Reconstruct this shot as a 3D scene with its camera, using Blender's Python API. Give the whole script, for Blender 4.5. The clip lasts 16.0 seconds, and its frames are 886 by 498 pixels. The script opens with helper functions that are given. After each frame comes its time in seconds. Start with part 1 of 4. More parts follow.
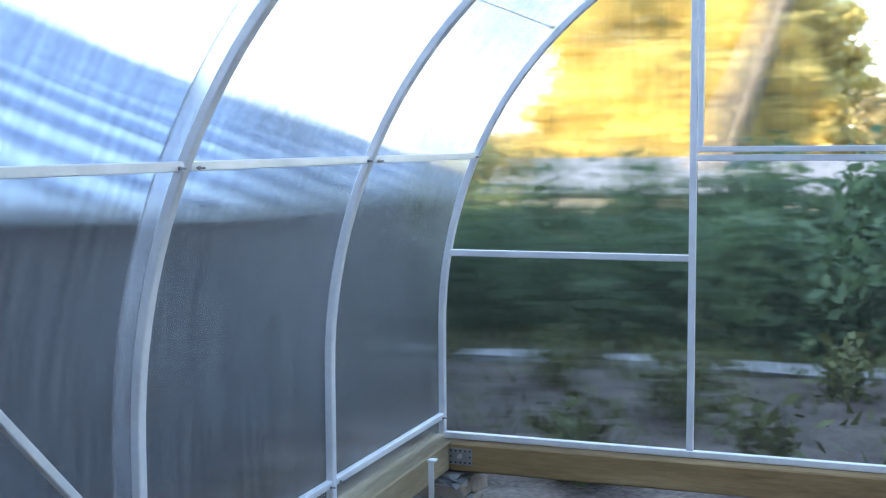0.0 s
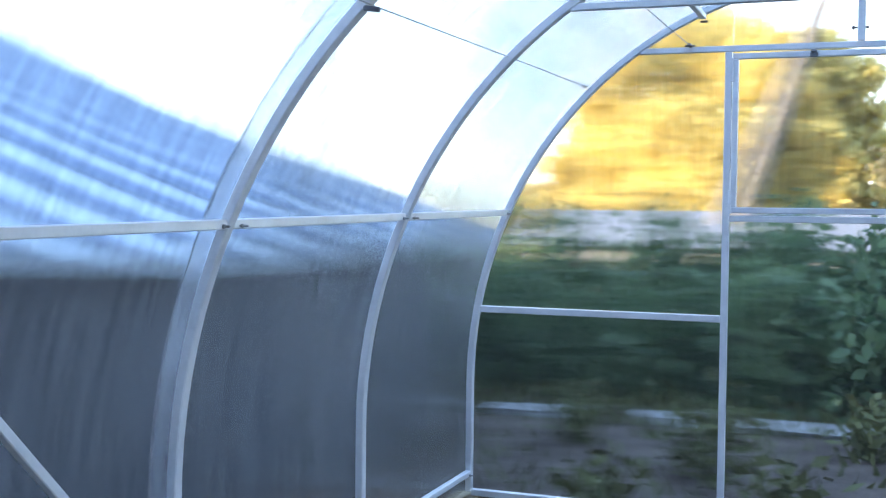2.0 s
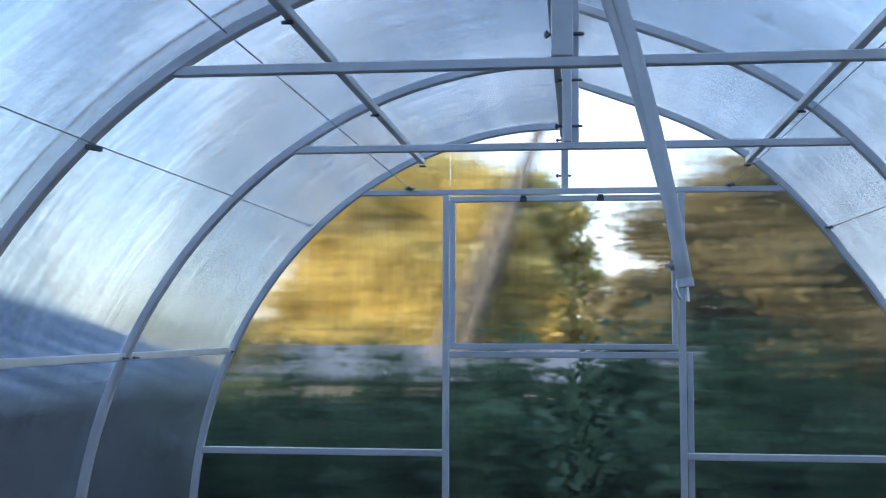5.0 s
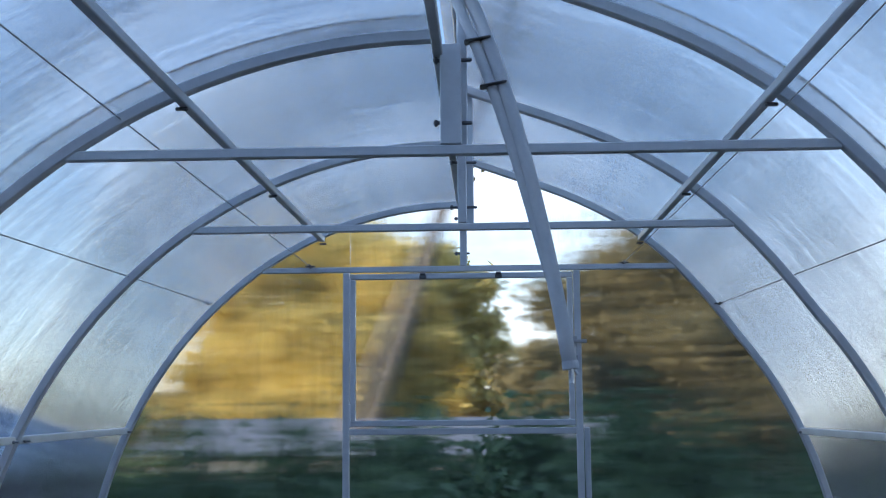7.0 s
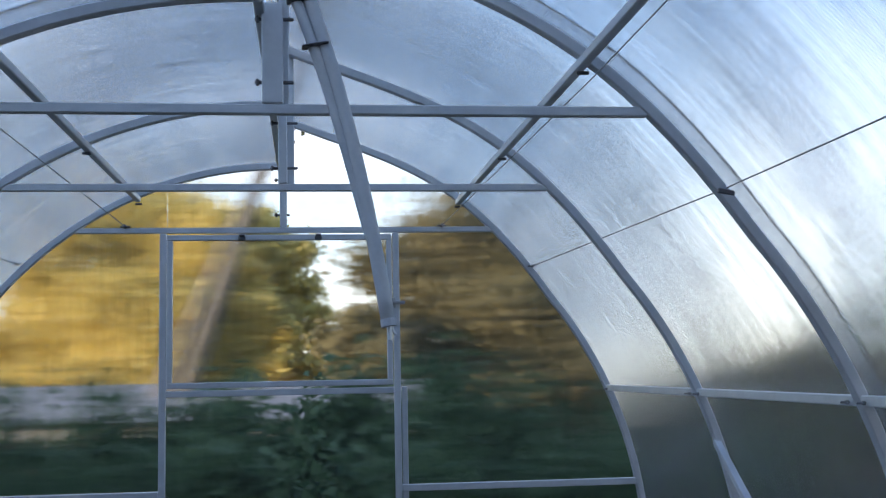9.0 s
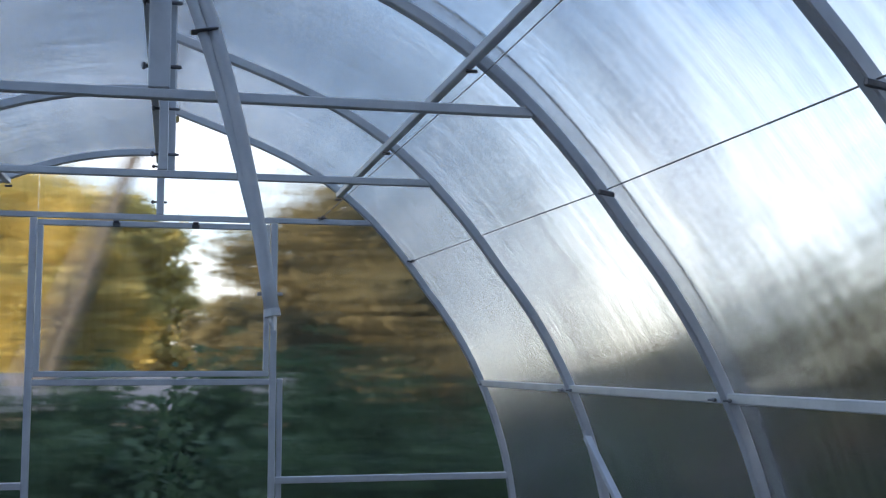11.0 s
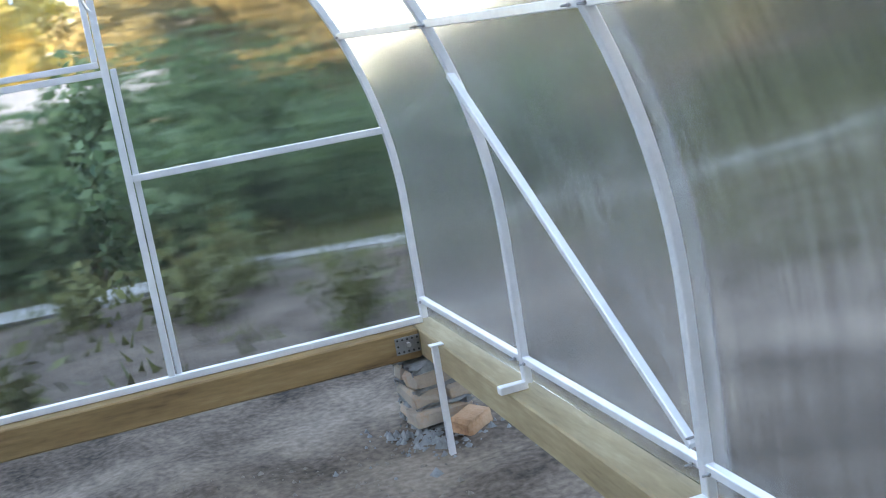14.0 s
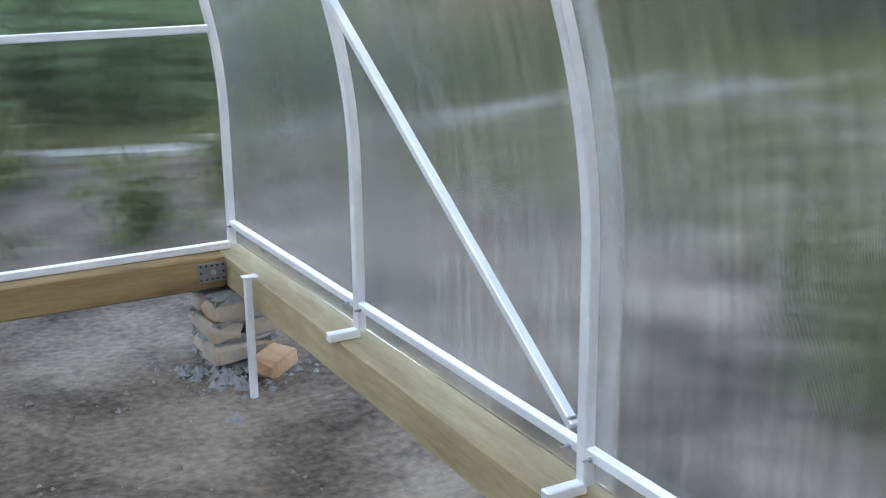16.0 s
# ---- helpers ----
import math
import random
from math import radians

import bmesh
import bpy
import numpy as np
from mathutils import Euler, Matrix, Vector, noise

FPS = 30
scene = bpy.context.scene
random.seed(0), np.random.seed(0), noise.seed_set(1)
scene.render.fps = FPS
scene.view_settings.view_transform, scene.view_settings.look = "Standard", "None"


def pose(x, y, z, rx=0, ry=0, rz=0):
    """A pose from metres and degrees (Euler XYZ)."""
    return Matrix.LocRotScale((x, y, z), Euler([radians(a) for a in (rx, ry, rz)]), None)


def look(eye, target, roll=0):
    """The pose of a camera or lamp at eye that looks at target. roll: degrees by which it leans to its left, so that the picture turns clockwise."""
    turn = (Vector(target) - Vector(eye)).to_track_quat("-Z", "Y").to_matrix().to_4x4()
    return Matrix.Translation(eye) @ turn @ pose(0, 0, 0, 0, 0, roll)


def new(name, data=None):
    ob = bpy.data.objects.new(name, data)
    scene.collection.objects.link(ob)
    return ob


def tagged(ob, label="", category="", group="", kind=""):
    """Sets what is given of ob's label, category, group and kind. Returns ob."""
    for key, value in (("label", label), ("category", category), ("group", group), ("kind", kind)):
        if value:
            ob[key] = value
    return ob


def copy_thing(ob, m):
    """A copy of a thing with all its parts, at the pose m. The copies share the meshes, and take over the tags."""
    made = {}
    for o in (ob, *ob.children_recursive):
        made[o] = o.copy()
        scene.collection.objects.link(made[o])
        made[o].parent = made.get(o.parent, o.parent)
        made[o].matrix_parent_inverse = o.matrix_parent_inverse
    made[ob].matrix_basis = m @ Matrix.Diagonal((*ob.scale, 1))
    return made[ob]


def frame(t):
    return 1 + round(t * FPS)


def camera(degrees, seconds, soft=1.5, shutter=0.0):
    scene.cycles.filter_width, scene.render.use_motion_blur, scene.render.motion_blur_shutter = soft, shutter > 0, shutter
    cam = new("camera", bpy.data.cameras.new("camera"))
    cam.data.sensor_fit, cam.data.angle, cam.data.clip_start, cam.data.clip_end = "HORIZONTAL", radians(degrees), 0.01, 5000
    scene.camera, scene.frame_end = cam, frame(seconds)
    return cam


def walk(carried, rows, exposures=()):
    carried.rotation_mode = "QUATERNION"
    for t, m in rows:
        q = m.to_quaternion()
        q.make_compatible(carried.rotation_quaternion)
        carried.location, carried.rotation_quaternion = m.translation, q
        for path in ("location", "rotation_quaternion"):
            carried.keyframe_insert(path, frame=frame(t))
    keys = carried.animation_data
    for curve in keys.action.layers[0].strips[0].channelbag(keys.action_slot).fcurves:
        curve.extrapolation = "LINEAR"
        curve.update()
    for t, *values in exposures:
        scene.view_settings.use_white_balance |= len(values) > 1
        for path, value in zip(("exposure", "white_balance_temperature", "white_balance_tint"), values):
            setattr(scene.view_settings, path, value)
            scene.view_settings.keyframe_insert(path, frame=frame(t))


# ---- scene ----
cam = camera(42.0, 16.0, soft=1.1)
PATH = [
    (0, (0.125, -4.426, 1.145), (-0.542, -2.547, 0.983), -0.3),
    (0.5, (0.064, -4.422, 1.145), (-0.616, -2.548, 0.988), -0.2),
    (1, (0.059, -4.435, 1.157), (-0.635, -2.565, 1.002), 0.5),
    (1.5, (0.066, -4.444, 1.166), (-0.63, -2.574, 1.031), 0.6),
    (2, (0.064, -4.445, 1.176), (-0.628, -2.57, 1.097), 0.6),
    (2.5, (0.047, -4.441, 1.181), (-0.566, -2.538, 1.158), 0.8),
    (3, (0.04, -4.454, 1.186), (-0.509, -2.531, 1.205), 1.0),
    (3.5, (0.043, -4.469, 1.186), (-0.425, -2.525, 1.232), 0.8),
    (4, (0.048, -4.477, 1.188), (-0.331, -2.514, 1.261), 0.6),
    (4.2, (0.053, -4.475, 1.186), (-0.283, -2.505, 1.273), 0.2),
    (6.3, (0.108, -4.521, 1.207), (-0.059, -2.544, 1.465), 0.6),
    (6.5, (0.112, -4.526, 1.211), (-0.042, -2.549, 1.476), 0.3),
    (7, (0.117, -4.529, 1.213), (0.04, -2.549, 1.489), -0.5),
    (7.5, (0.13, -4.554, 1.205), (0.173, -2.576, 1.492), -0.9),
    (8, (0.12, -4.559, 1.2), (0.242, -2.58, 1.456), -1.4),
    (8.5, (0.111, -4.559, 1.197), (0.297, -2.581, 1.431), -1.6),
    (9, (0.114, -4.568, 1.196), (0.348, -2.593, 1.408), -1.1),
    (9.2, (0.087, -4.576, 1.182), (0.36, -2.605, 1.388), -1.3),
    (11.5, (0.084, -4.581, 1.197), (0.566, -2.65, 1.395), -0.2),
    (11.8, (0.076, -4.584, 1.201), (0.575, -2.656, 1.384), -0.4),
    (12, (0.075, -4.576, 1.195), (0.57, -2.644, 1.344), 0.0),
    (12.5, (0.126, -4.515, 1.197), (0.673, -2.593, 1.132), -1.4),
    (13, (0.201, -4.398, 1.151), (0.798, -2.5, 0.953), -3.3),
    (13.5, (0.236, -4.354, 1.145), (0.89, -2.485, 0.865), -4.4),
    (14, (0.344, -4.259, 1.13), (0.888, -2.374, 0.74), -9.6),
    (14.5, (0.362, -4.273, 1.142), (0.855, -2.361, 0.825), -10.6),
    (15, (0.333, -4.254, 1.13), (0.926, -2.389, 0.718), -7.8),
    (15.5, (0.289, -4.013, 1.14), (1.126, -2.258, 0.671), -3.8),
    (16, (0.23, -3.816, 1.097), (1.147, -2.126, 0.546), -0.6),
]
EXPO = [
    (0, 2.4, 7700, 10), (0.5, 2.45, 7700, 10), (2.5, 2.02, 7000, 11), (4, 1.38, 6950, 11), (6.3, 0.75, 6600, 11), (7.5, 0.68, 6800, 12), (9.2, 0.72, 7400, 13),
    (11.3, 0.7, 7700, 14), (12, 0.7, 7800, 14), (12.5, 1.15, 8000, 15), (13, 2.15, 8500, 13), (14, 2.78, 9500, 12), (15, 2.78, 9900, 14), (16, 2.82, 10700, 14),
]
walk(cam, [(t, look(eye, target, roll)) for t, eye, target, roll in PATH], EXPO)

# ---- world and sun ----
SUN_ELEV, SUN_AZ = 5.5, 244.0
world = bpy.data.worlds.new("evening_sky")
scene.world = world
world.use_nodes = True
wn, wl = world.node_tree.nodes, world.node_tree.links
wn.clear()
sky = wn.new("ShaderNodeTexSky")
sky.sky_type = "NISHITA"
sky.sun_disc = False
sky.air_density, sky.dust_density, sky.ozone_density = 1.0, 0.2, 3.6
sky.sun_elevation, sky.sun_rotation = radians(24), radians(SUN_AZ)
tco = wn.new("ShaderNodeTexCoord")
wmap = wn.new("ShaderNodeMapping")
wmap.inputs["Scale"].default_value = (1.0, 1.0, 2.2)
cloud = wn.new("ShaderNodeTexNoise")
cloud.inputs["Scale"].default_value = 1.7
cloud.inputs["Detail"].default_value = 6
cloud.inputs["Roughness"].default_value = 0.6
cramp = wn.new("ShaderNodeValToRGB")
cramp.color_ramp.elements[0].position, cramp.color_ramp.elements[1].position = 0.57, 0.90
cmix = wn.new("ShaderNodeMix")
cmix.data_type = "RGBA"
cmix.inputs[7].default_value = (10.0, 10.7, 11.8, 1)
bg = wn.new("ShaderNodeBackground")
bg.inputs["Strength"].default_value = 0.15
wout = wn.new("ShaderNodeOutputWorld")
wl.new(tco.outputs["Generated"], wmap.inputs["Vector"])
wl.new(wmap.outputs["Vector"], cloud.inputs["Vector"])
wsep = wn.new("ShaderNodeSeparateXYZ")
wl.new(tco.outputs["Generated"], wsep.inputs["Vector"])
wlow = wn.new("ShaderNodeMath")
wlow.operation = "MULTIPLY_ADD"
wlow.inputs[1].default_value, wlow.inputs[2].default_value = -0.95, 0.22
wl.new(wsep.outputs["Z"], wlow.inputs[0])
wside = wn.new("ShaderNodeMath")
wside.operation = "MULTIPLY_ADD"
wside.inputs[1].default_value = 0.07
wl.new(wsep.outputs["X"], wside.inputs[0])
wl.new(wlow.outputs[0], wside.inputs[2])
wsum = wn.new("ShaderNodeMath")
wsum.operation = "ADD"
wl.new(cloud.outputs["Fac"], wsum.inputs[0])
wl.new(wside.outputs[0], wsum.inputs[1])
wl.new(wsum.outputs[0], cramp.inputs["Fac"])
wl.new(cramp.outputs["Color"], cmix.inputs[0])
veil = wn.new("ShaderNodeMix")
veil.data_type, veil.blend_type = "RGBA", "ADD"
veil.inputs[0].default_value = 1.0
veil.inputs[7].default_value = (0.30, 0.50, 0.94, 1)
wl.new(sky.outputs["Color"], veil.inputs[6])
wl.new(veil.outputs[2], cmix.inputs[6])
wl.new(cmix.outputs[2], bg.inputs["Color"])
wl.new(bg.outputs["Background"], wout.inputs["Surface"])

sun_data = bpy.data.lights.new("sun", "SUN")
sun_data.energy, sun_data.angle, sun_data.color = 4.0, radians(0.6), (1.0, 0.86, 0.66)
sun = new("sun", sun_data)
a, e = radians(SUN_AZ), radians(SUN_ELEV)
sun.matrix_world = look((0, 0, 0), (-math.sin(a) * math.cos(e), -math.cos(a) * math.cos(e), -math.sin(e)))


# ---- materials ----
def nodes_of(name):
    m = bpy.data.materials.new(name)
    m.use_nodes = True
    return m, m.node_tree.nodes, m.node_tree.links, m.node_tree.nodes["Principled BSDF"]


def surface(name, stops, scale=6.0, rough=0.7, metal=0.0, bump=0.3, fine=60.0, stretch=(1, 1, 1), rough_var=0.15, island=0.0, spec=0.5, grain=0.35, thin=0.0):
    """A two-scale noisy surface: large stains choose the colour, fine grain gives relief."""
    m, n, l, p = nodes_of(name)
    co = n.new("ShaderNodeTexCoord")
    mp = n.new("ShaderNodeMapping")
    mp.inputs["Scale"].default_value = stretch
    l.new(co.outputs["Object"], mp.inputs["Vector"])
    big = n.new("ShaderNodeTexNoise")
    big.inputs["Scale"].default_value, big.inputs["Detail"].default_value = scale, 5
    small = n.new("ShaderNodeTexNoise")
    small.inputs["Scale"].default_value, small.inputs["Detail"].default_value = fine, 4
    l.new(mp.outputs["Vector"], big.inputs["Vector"])
    l.new(mp.outputs["Vector"], small.inputs["Vector"])
    add = n.new("ShaderNodeMath")
    add.operation = "MULTIPLY_ADD"
    add.inputs[1].default_value = grain
    l.new(small.outputs["Fac"], add.inputs[0])
    l.new(big.outputs["Fac"], add.inputs[2])
    last = add.outputs[0]
    if island:
        geo = n.new("ShaderNodeNewGeometry")
        isl = n.new("ShaderNodeMath")
        isl.operation = "MULTIPLY_ADD"
        isl.inputs[1].default_value = island
        l.new(geo.outputs["Random Per Island"], isl.inputs[0])
        l.new(last, isl.inputs[2])
        last = isl.outputs[0]
    ramp = n.new("ShaderNodeValToRGB")
    els = ramp.color_ramp.elements
    while len(els) < len(stops):
        els.new(0.5)
    for k, (pos, col) in enumerate(stops):
        els[k].position, els[k].color = pos, (*col, 1)
    l.new(last, ramp.inputs["Fac"])
    l.new(ramp.outputs["Color"], p.inputs["Base Color"])
    rr = n.new("ShaderNodeMapRange")
    rr.inputs["To Min"].default_value, rr.inputs["To Max"].default_value = max(rough - rough_var, 0.02), min(rough + rough_var, 1)
    l.new(small.outputs["Fac"], rr.inputs["Value"])
    l.new(rr.outputs["Result"], p.inputs["Roughness"])
    p.inputs["Metallic"].default_value = metal
    p.inputs["Specular IOR Level"].default_value = spec
    if bump:
        b = n.new("ShaderNodeBump")
        b.inputs["Strength"].default_value, b.inputs["Distance"].default_value = bump, 0.01
        l.new(add.outputs[0], b.inputs["Height"])
        l.new(b.outputs["Normal"], p.inputs["Normal"])
    if thin:
        back = n.new("ShaderNodeBsdfTranslucent")
        l.new(ramp.outputs["Color"], back.inputs["Color"])
        both = n.new("ShaderNodeMixShader")
        both.inputs[0].default_value = thin
        l.new(p.outputs[0], both.inputs[1])
        l.new(back.outputs[0], both.inputs[2])
        l.new(both.outputs[0], n["Material Output"].inputs["Surface"])
    return m


def polycarbonate(name, across, haze=0.10, blur=0.15, ior=1.12, depth=0.0001, skin=0.7, straight=0.5, low=0.92, base=0.018):
    """Twin-wall sheet: clear plastic with flutes that smear the view across them, a little milky, glossy outside."""
    m, n, l, p = nodes_of(name)
    n.remove(p)
    co = n.new("ShaderNodeTexCoord")
    flute = n.new("ShaderNodeTexWave")
    flute.wave_type, flute.bands_direction, flute.wave_profile = "BANDS", across, "SIN"
    flute.inputs["Scale"].default_value = 125.0
    flute.inputs["Distortion"].default_value = 0.0
    l.new(co.outputs["Object"], flute.inputs["Vector"])
    mp = n.new("ShaderNodeMapping")
    mp.inputs["Scale"].default_value = (14, 1.2, 1.2) if across == "X" else (1.2, 14, 1.2)
    l.new(co.outputs["Object"], mp.inputs["Vector"])
    streak = n.new("ShaderNodeTexNoise")
    streak.inputs["Scale"].default_value, streak.inputs["Detail"].default_value, streak.inputs["Roughness"].default_value = 1.6, 2, 0.5
    l.new(mp.outputs["Vector"], streak.inputs["Vector"])
    grain = n.new("ShaderNodeTexNoise")
    grain.inputs["Scale"].default_value, grain.inputs["Detail"].default_value, grain.inputs["Roughness"].default_value = 2.4, 6, 0.68
    l.new(mp.outputs["Vector"], grain.inputs["Vector"])
    hsum = n.new("ShaderNodeMath")
    hsum.operation = "MULTIPLY_ADD"
    hsum.inputs[1].default_value = 1.9
    l.new(streak.outputs["Fac"], hsum.inputs[0])
    l.new(flute.outputs["Fac"], hsum.inputs[2])
    b = n.new("ShaderNodeBump")
    b.inputs["Strength"].default_value, b.inputs["Distance"].default_value = 1.0, depth
    l.new(hsum.outputs[0], b.inputs["Height"])
    clear = n.new("ShaderNodeBsdfGlass")
    clear.inputs["IOR"].default_value, clear.inputs["Roughness"].default_value = ior, blur
    clear.inputs["Color"].default_value = (0.93, 0.95, 0.96, 1)
    l.new(b.outputs["Normal"], clear.inputs["Normal"])
    milk = n.new("ShaderNodeBsdfTranslucent")
    milk.inputs["Color"].default_value = (0.86, 0.89, 0.93, 1)
    hz = n.new("ShaderNodeMapRange")
    hz.inputs["From Min"].default_value, hz.inputs["From Max"].default_value = 0.3, 0.7
    hz.inputs["To Min"].default_value, hz.inputs["To Max"].default_value = haze * 0.6, haze * 1.4
    web = n.new("ShaderNodeTexWave")
    web.wave_type, web.bands_direction, web.wave_profile = "BANDS", across, "SIN"
    web.inputs["Scale"].default_value = 31.4
    l.new(co.outputs["Object"], web.inputs["Vector"])
    hw = n.new("ShaderNodeMath")
    hw.operation = "MULTIPLY_ADD"
    hw.inputs[1].default_value = 0.12
    l.new(web.outputs["Fac"], hw.inputs[0])
    l.new(grain.outputs["Fac"], hw.inputs[2])
    l.new(hw.outputs[0], hz.inputs["Value"])
    bare = n.new("ShaderNodeBsdfTransparent")
    tone = n.new("ShaderNodeMapRange")
    tone.inputs["From Min"].default_value, tone.inputs["From Max"].default_value = 0.40, 0.72
    tone.inputs["To Min"].default_value, tone.inputs["To Max"].default_value = low, 1.0
    l.new(hw.outputs[0], tone.inputs["Value"])
    tint = n.new("ShaderNodeCombineColor")
    for ch in (0, 1, 2):
        l.new(tone.outputs["Result"], tint.inputs[ch])
    l.new(tint.outputs["Color"], bare.inputs["Color"])
    l.new(tint.outputs["Color"], clear.inputs["Color"])
    see = n.new("ShaderNodeMixShader")
    gate = n.new("ShaderNodeMath")
    gate.operation = "GREATER_THAN"
    gate.inputs[1].default_value = 0.5 + 0.5 * math.cos(math.pi * straight)
    l.new(web.outputs["Fac"], gate.inputs[0])
    l.new(gate.outputs[0], see.inputs[0])
    l.new(clear.outputs[0], see.inputs[1])
    l.new(bare.outputs[0], see.inputs[2])
    body = n.new("ShaderNodeMixShader")
    l.new(hz.outputs["Result"], body.inputs[0])
    l.new(see.outputs[0], body.inputs[1])
    l.new(milk.outputs[0], body.inputs[2])
    face = n.new("ShaderNodeLayerWeight")
    face.inputs["Blend"].default_value = 0.5
    power = n.new("ShaderNodeMath")
    power.operation = "POWER"
    power.inputs[1].default_value = 3.0
    l.new(face.outputs["Facing"], power.inputs[0])
    fres = n.new("ShaderNodeMath")
    fres.operation = "MULTIPLY_ADD"
    fres.inputs[1].default_value, fres.inputs[2].default_value = skin, base
    l.new(power.outputs[0], fres.inputs[0])
    gloss = n.new("ShaderNodeBsdfGlossy")
    gloss.inputs["Roughness"].default_value = 0.11
    gloss.inputs["Color"].default_value = (0.9, 0.9, 0.9, 1)
    mix = n.new("ShaderNodeMixShader")
    l.new(fres.outputs[0], mix.inputs[0])
    l.new(body.outputs[0], mix.inputs[1])
    l.new(gloss.outputs[0], mix.inputs[2])
    l.new(mix.outputs[0], n["Material Output"].inputs["Surface"])
    return m


def web_plastic(name, milky):
    """Thin inner webs of the sheets: mostly clear, a little milky."""
    m, n, l, p = nodes_of(name)
    n.remove(p)
    co = n.new("ShaderNodeTexCoord")
    mp = n.new("ShaderNodeMapping")
    mp.inputs["Scale"].default_value = (1.5, 60, 1.5)
    l.new(co.outputs["Object"], mp.inputs["Vector"])
    var = n.new("ShaderNodeTexNoise")
    var.inputs["Scale"].default_value, var.inputs["Detail"].default_value = 1.0, 4
    l.new(mp.outputs["Vector"], var.inputs["Vector"])
    amount = n.new("ShaderNodeMapRange")
    amount.inputs["From Min"].default_value, amount.inputs["From Max"].default_value = 0.3, 0.7
    amount.inputs["To Min"].default_value, amount.inputs["To Max"].default_value = milky * 0.5, milky * 1.5
    l.new(var.outputs["Fac"], amount.inputs["Value"])
    see = n.new("ShaderNodeBsdfTransparent")
    near = n.new("ShaderNodeBsdfDiffuse")
    far = n.new("ShaderNodeBsdfTranslucent")
    for node in (near, far):
        node.inputs["Color"].default_value = (0.92, 0.92, 0.91, 1)
    milk = n.new("ShaderNodeMixShader")
    milk.inputs[0].default_value = 0.6
    l.new(near.outputs[0], milk.inputs[1])
    l.new(far.outputs[0], milk.inputs[2])
    mix = n.new("ShaderNodeMixShader")
    l.new(amount.outputs["Result"], mix.inputs[0])
    l.new(see.outputs[0], mix.inputs[1])
    l.new(milk.outputs[0], mix.inputs[2])
    l.new(mix.outputs[0], n["Material Output"].inputs["Surface"])
    return m


WEB = web_plastic("sheet_web", 0.02)
STEEL = surface("galvanised_steel", [(0.35, (0.66, 0.68, 0.70)), (0.9, (0.82, 0.84, 0.86))], 9, 0.32, 0.3, 0.0, 60, rough_var=0.05)
BOLT = surface("dark_zinc_bolt", [(0.3, (0.10, 0.10, 0.11)), (0.9, (0.22, 0.22, 0.23))], 30, 0.4, 0.8, 0.05, 300)
ZINC = surface("bright_zinc_plate", [(0.3, (0.38, 0.39, 0.40)), (0.9, (0.62, 0.63, 0.64))], 25, 0.35, 0.8, 0.1, 200)
ZINC_DULL = surface("dull_zinc", [(0.3, (0.20, 0.205, 0.21)), (0.9, (0.36, 0.37, 0.38))], 25, 0.4, 0.7, 0.1, 200)
HOLE = surface("punched_hole", [(0.3, (0.02, 0.02, 0.02)), (0.9, (0.05, 0.05, 0.05))], 10, 0.9)
WIRE = surface("steel_wire", [(0.3, (0.34, 0.34, 0.35)), (0.9, (0.50, 0.50, 0.51))], 30, 0.5, 0.5, 0)
PIPE = surface("pale_plastic_pipe", [(0.3, (0.52, 0.54, 0.55)), (0.9, (0.66, 0.68, 0.69))], 8, 0.5, 0.0, 0.05, 120)
PC_END = polycarbonate("twin_wall_end", "X", 0.006, 0.065, depth=0.0001, straight=0.0, low=0.95, base=0.01)
PC_ROOF = polycarbonate("twin_wall_roof", "Y", 0.010, 0.085, ior=1.13, depth=0.00016, straight=0.0, low=0.86, skin=0.07, base=0.014)
PC_LAP = polycarbonate("twin_wall_lap", "Y", 0.09, 0.16, straight=0.0)
TIMBER = surface("treated_timber", [(0.42, (0.12, 0.08, 0.042)), (0.58, (0.26, 0.19, 0.105)), (0.78, (0.34, 0.26, 0.15)), (1.0, (0.44, 0.36, 0.23))], 2.2, 0.75, 0, 0.4, 16, (5, 0.7, 5), grain=0.5)
TIMBER_BROWN = surface("brown_timber", [(0.42, (0.09, 0.05, 0.02)), (0.58, (0.22, 0.13, 0.055)), (0.78, (0.30, 0.185, 0.08)), (1.0, (0.38, 0.26, 0.13))], 2.2, 0.75, 0, 0.4, 16, (0.7, 5, 5), grain=0.5)
BRICK = surface("old_brick", [(0.40, (0.17, 0.155, 0.145)), (0.55, (0.33, 0.27, 0.22)), (0.74, (0.40, 0.33, 0.27)), (0.95, (0.44, 0.26, 0.16))], 7, 0.9, 0, 0.6, 90, island=0.1)
BRICK_ORANGE = surface("orange_brick", [(0.38, (0.26, 0.15, 0.09)), (0.6, (0.46, 0.25, 0.14)), (0.95, (0.55, 0.36, 0.24))], 11, 0.9, 0, 0.6, 90)
MORTAR = surface("grey_mortar", [(0.3, (0.10, 0.105, 0.105)), (0.9, (0.30, 0.31, 0.31))], 20, 0.95, 0, 0.8, 90)
SOIL = surface("dry_soil", [(0.50, (0.026, 0.019, 0.0145)), (0.62, (0.080, 0.059, 0.045)), (0.78, (0.165, 0.124, 0.096)), (1.0, (0.30, 0.235, 0.185))], 2.0, 0.95, 0, 1.0, 34, spec=0.2, grain=0.52)
CLOD = surface("soil_crumbs", [(0.3, (0.06, 0.045, 0.035)), (0.9, (0.24, 0.20, 0.165))], 30, 0.95, 0, 0.4, 90, island=0.5)
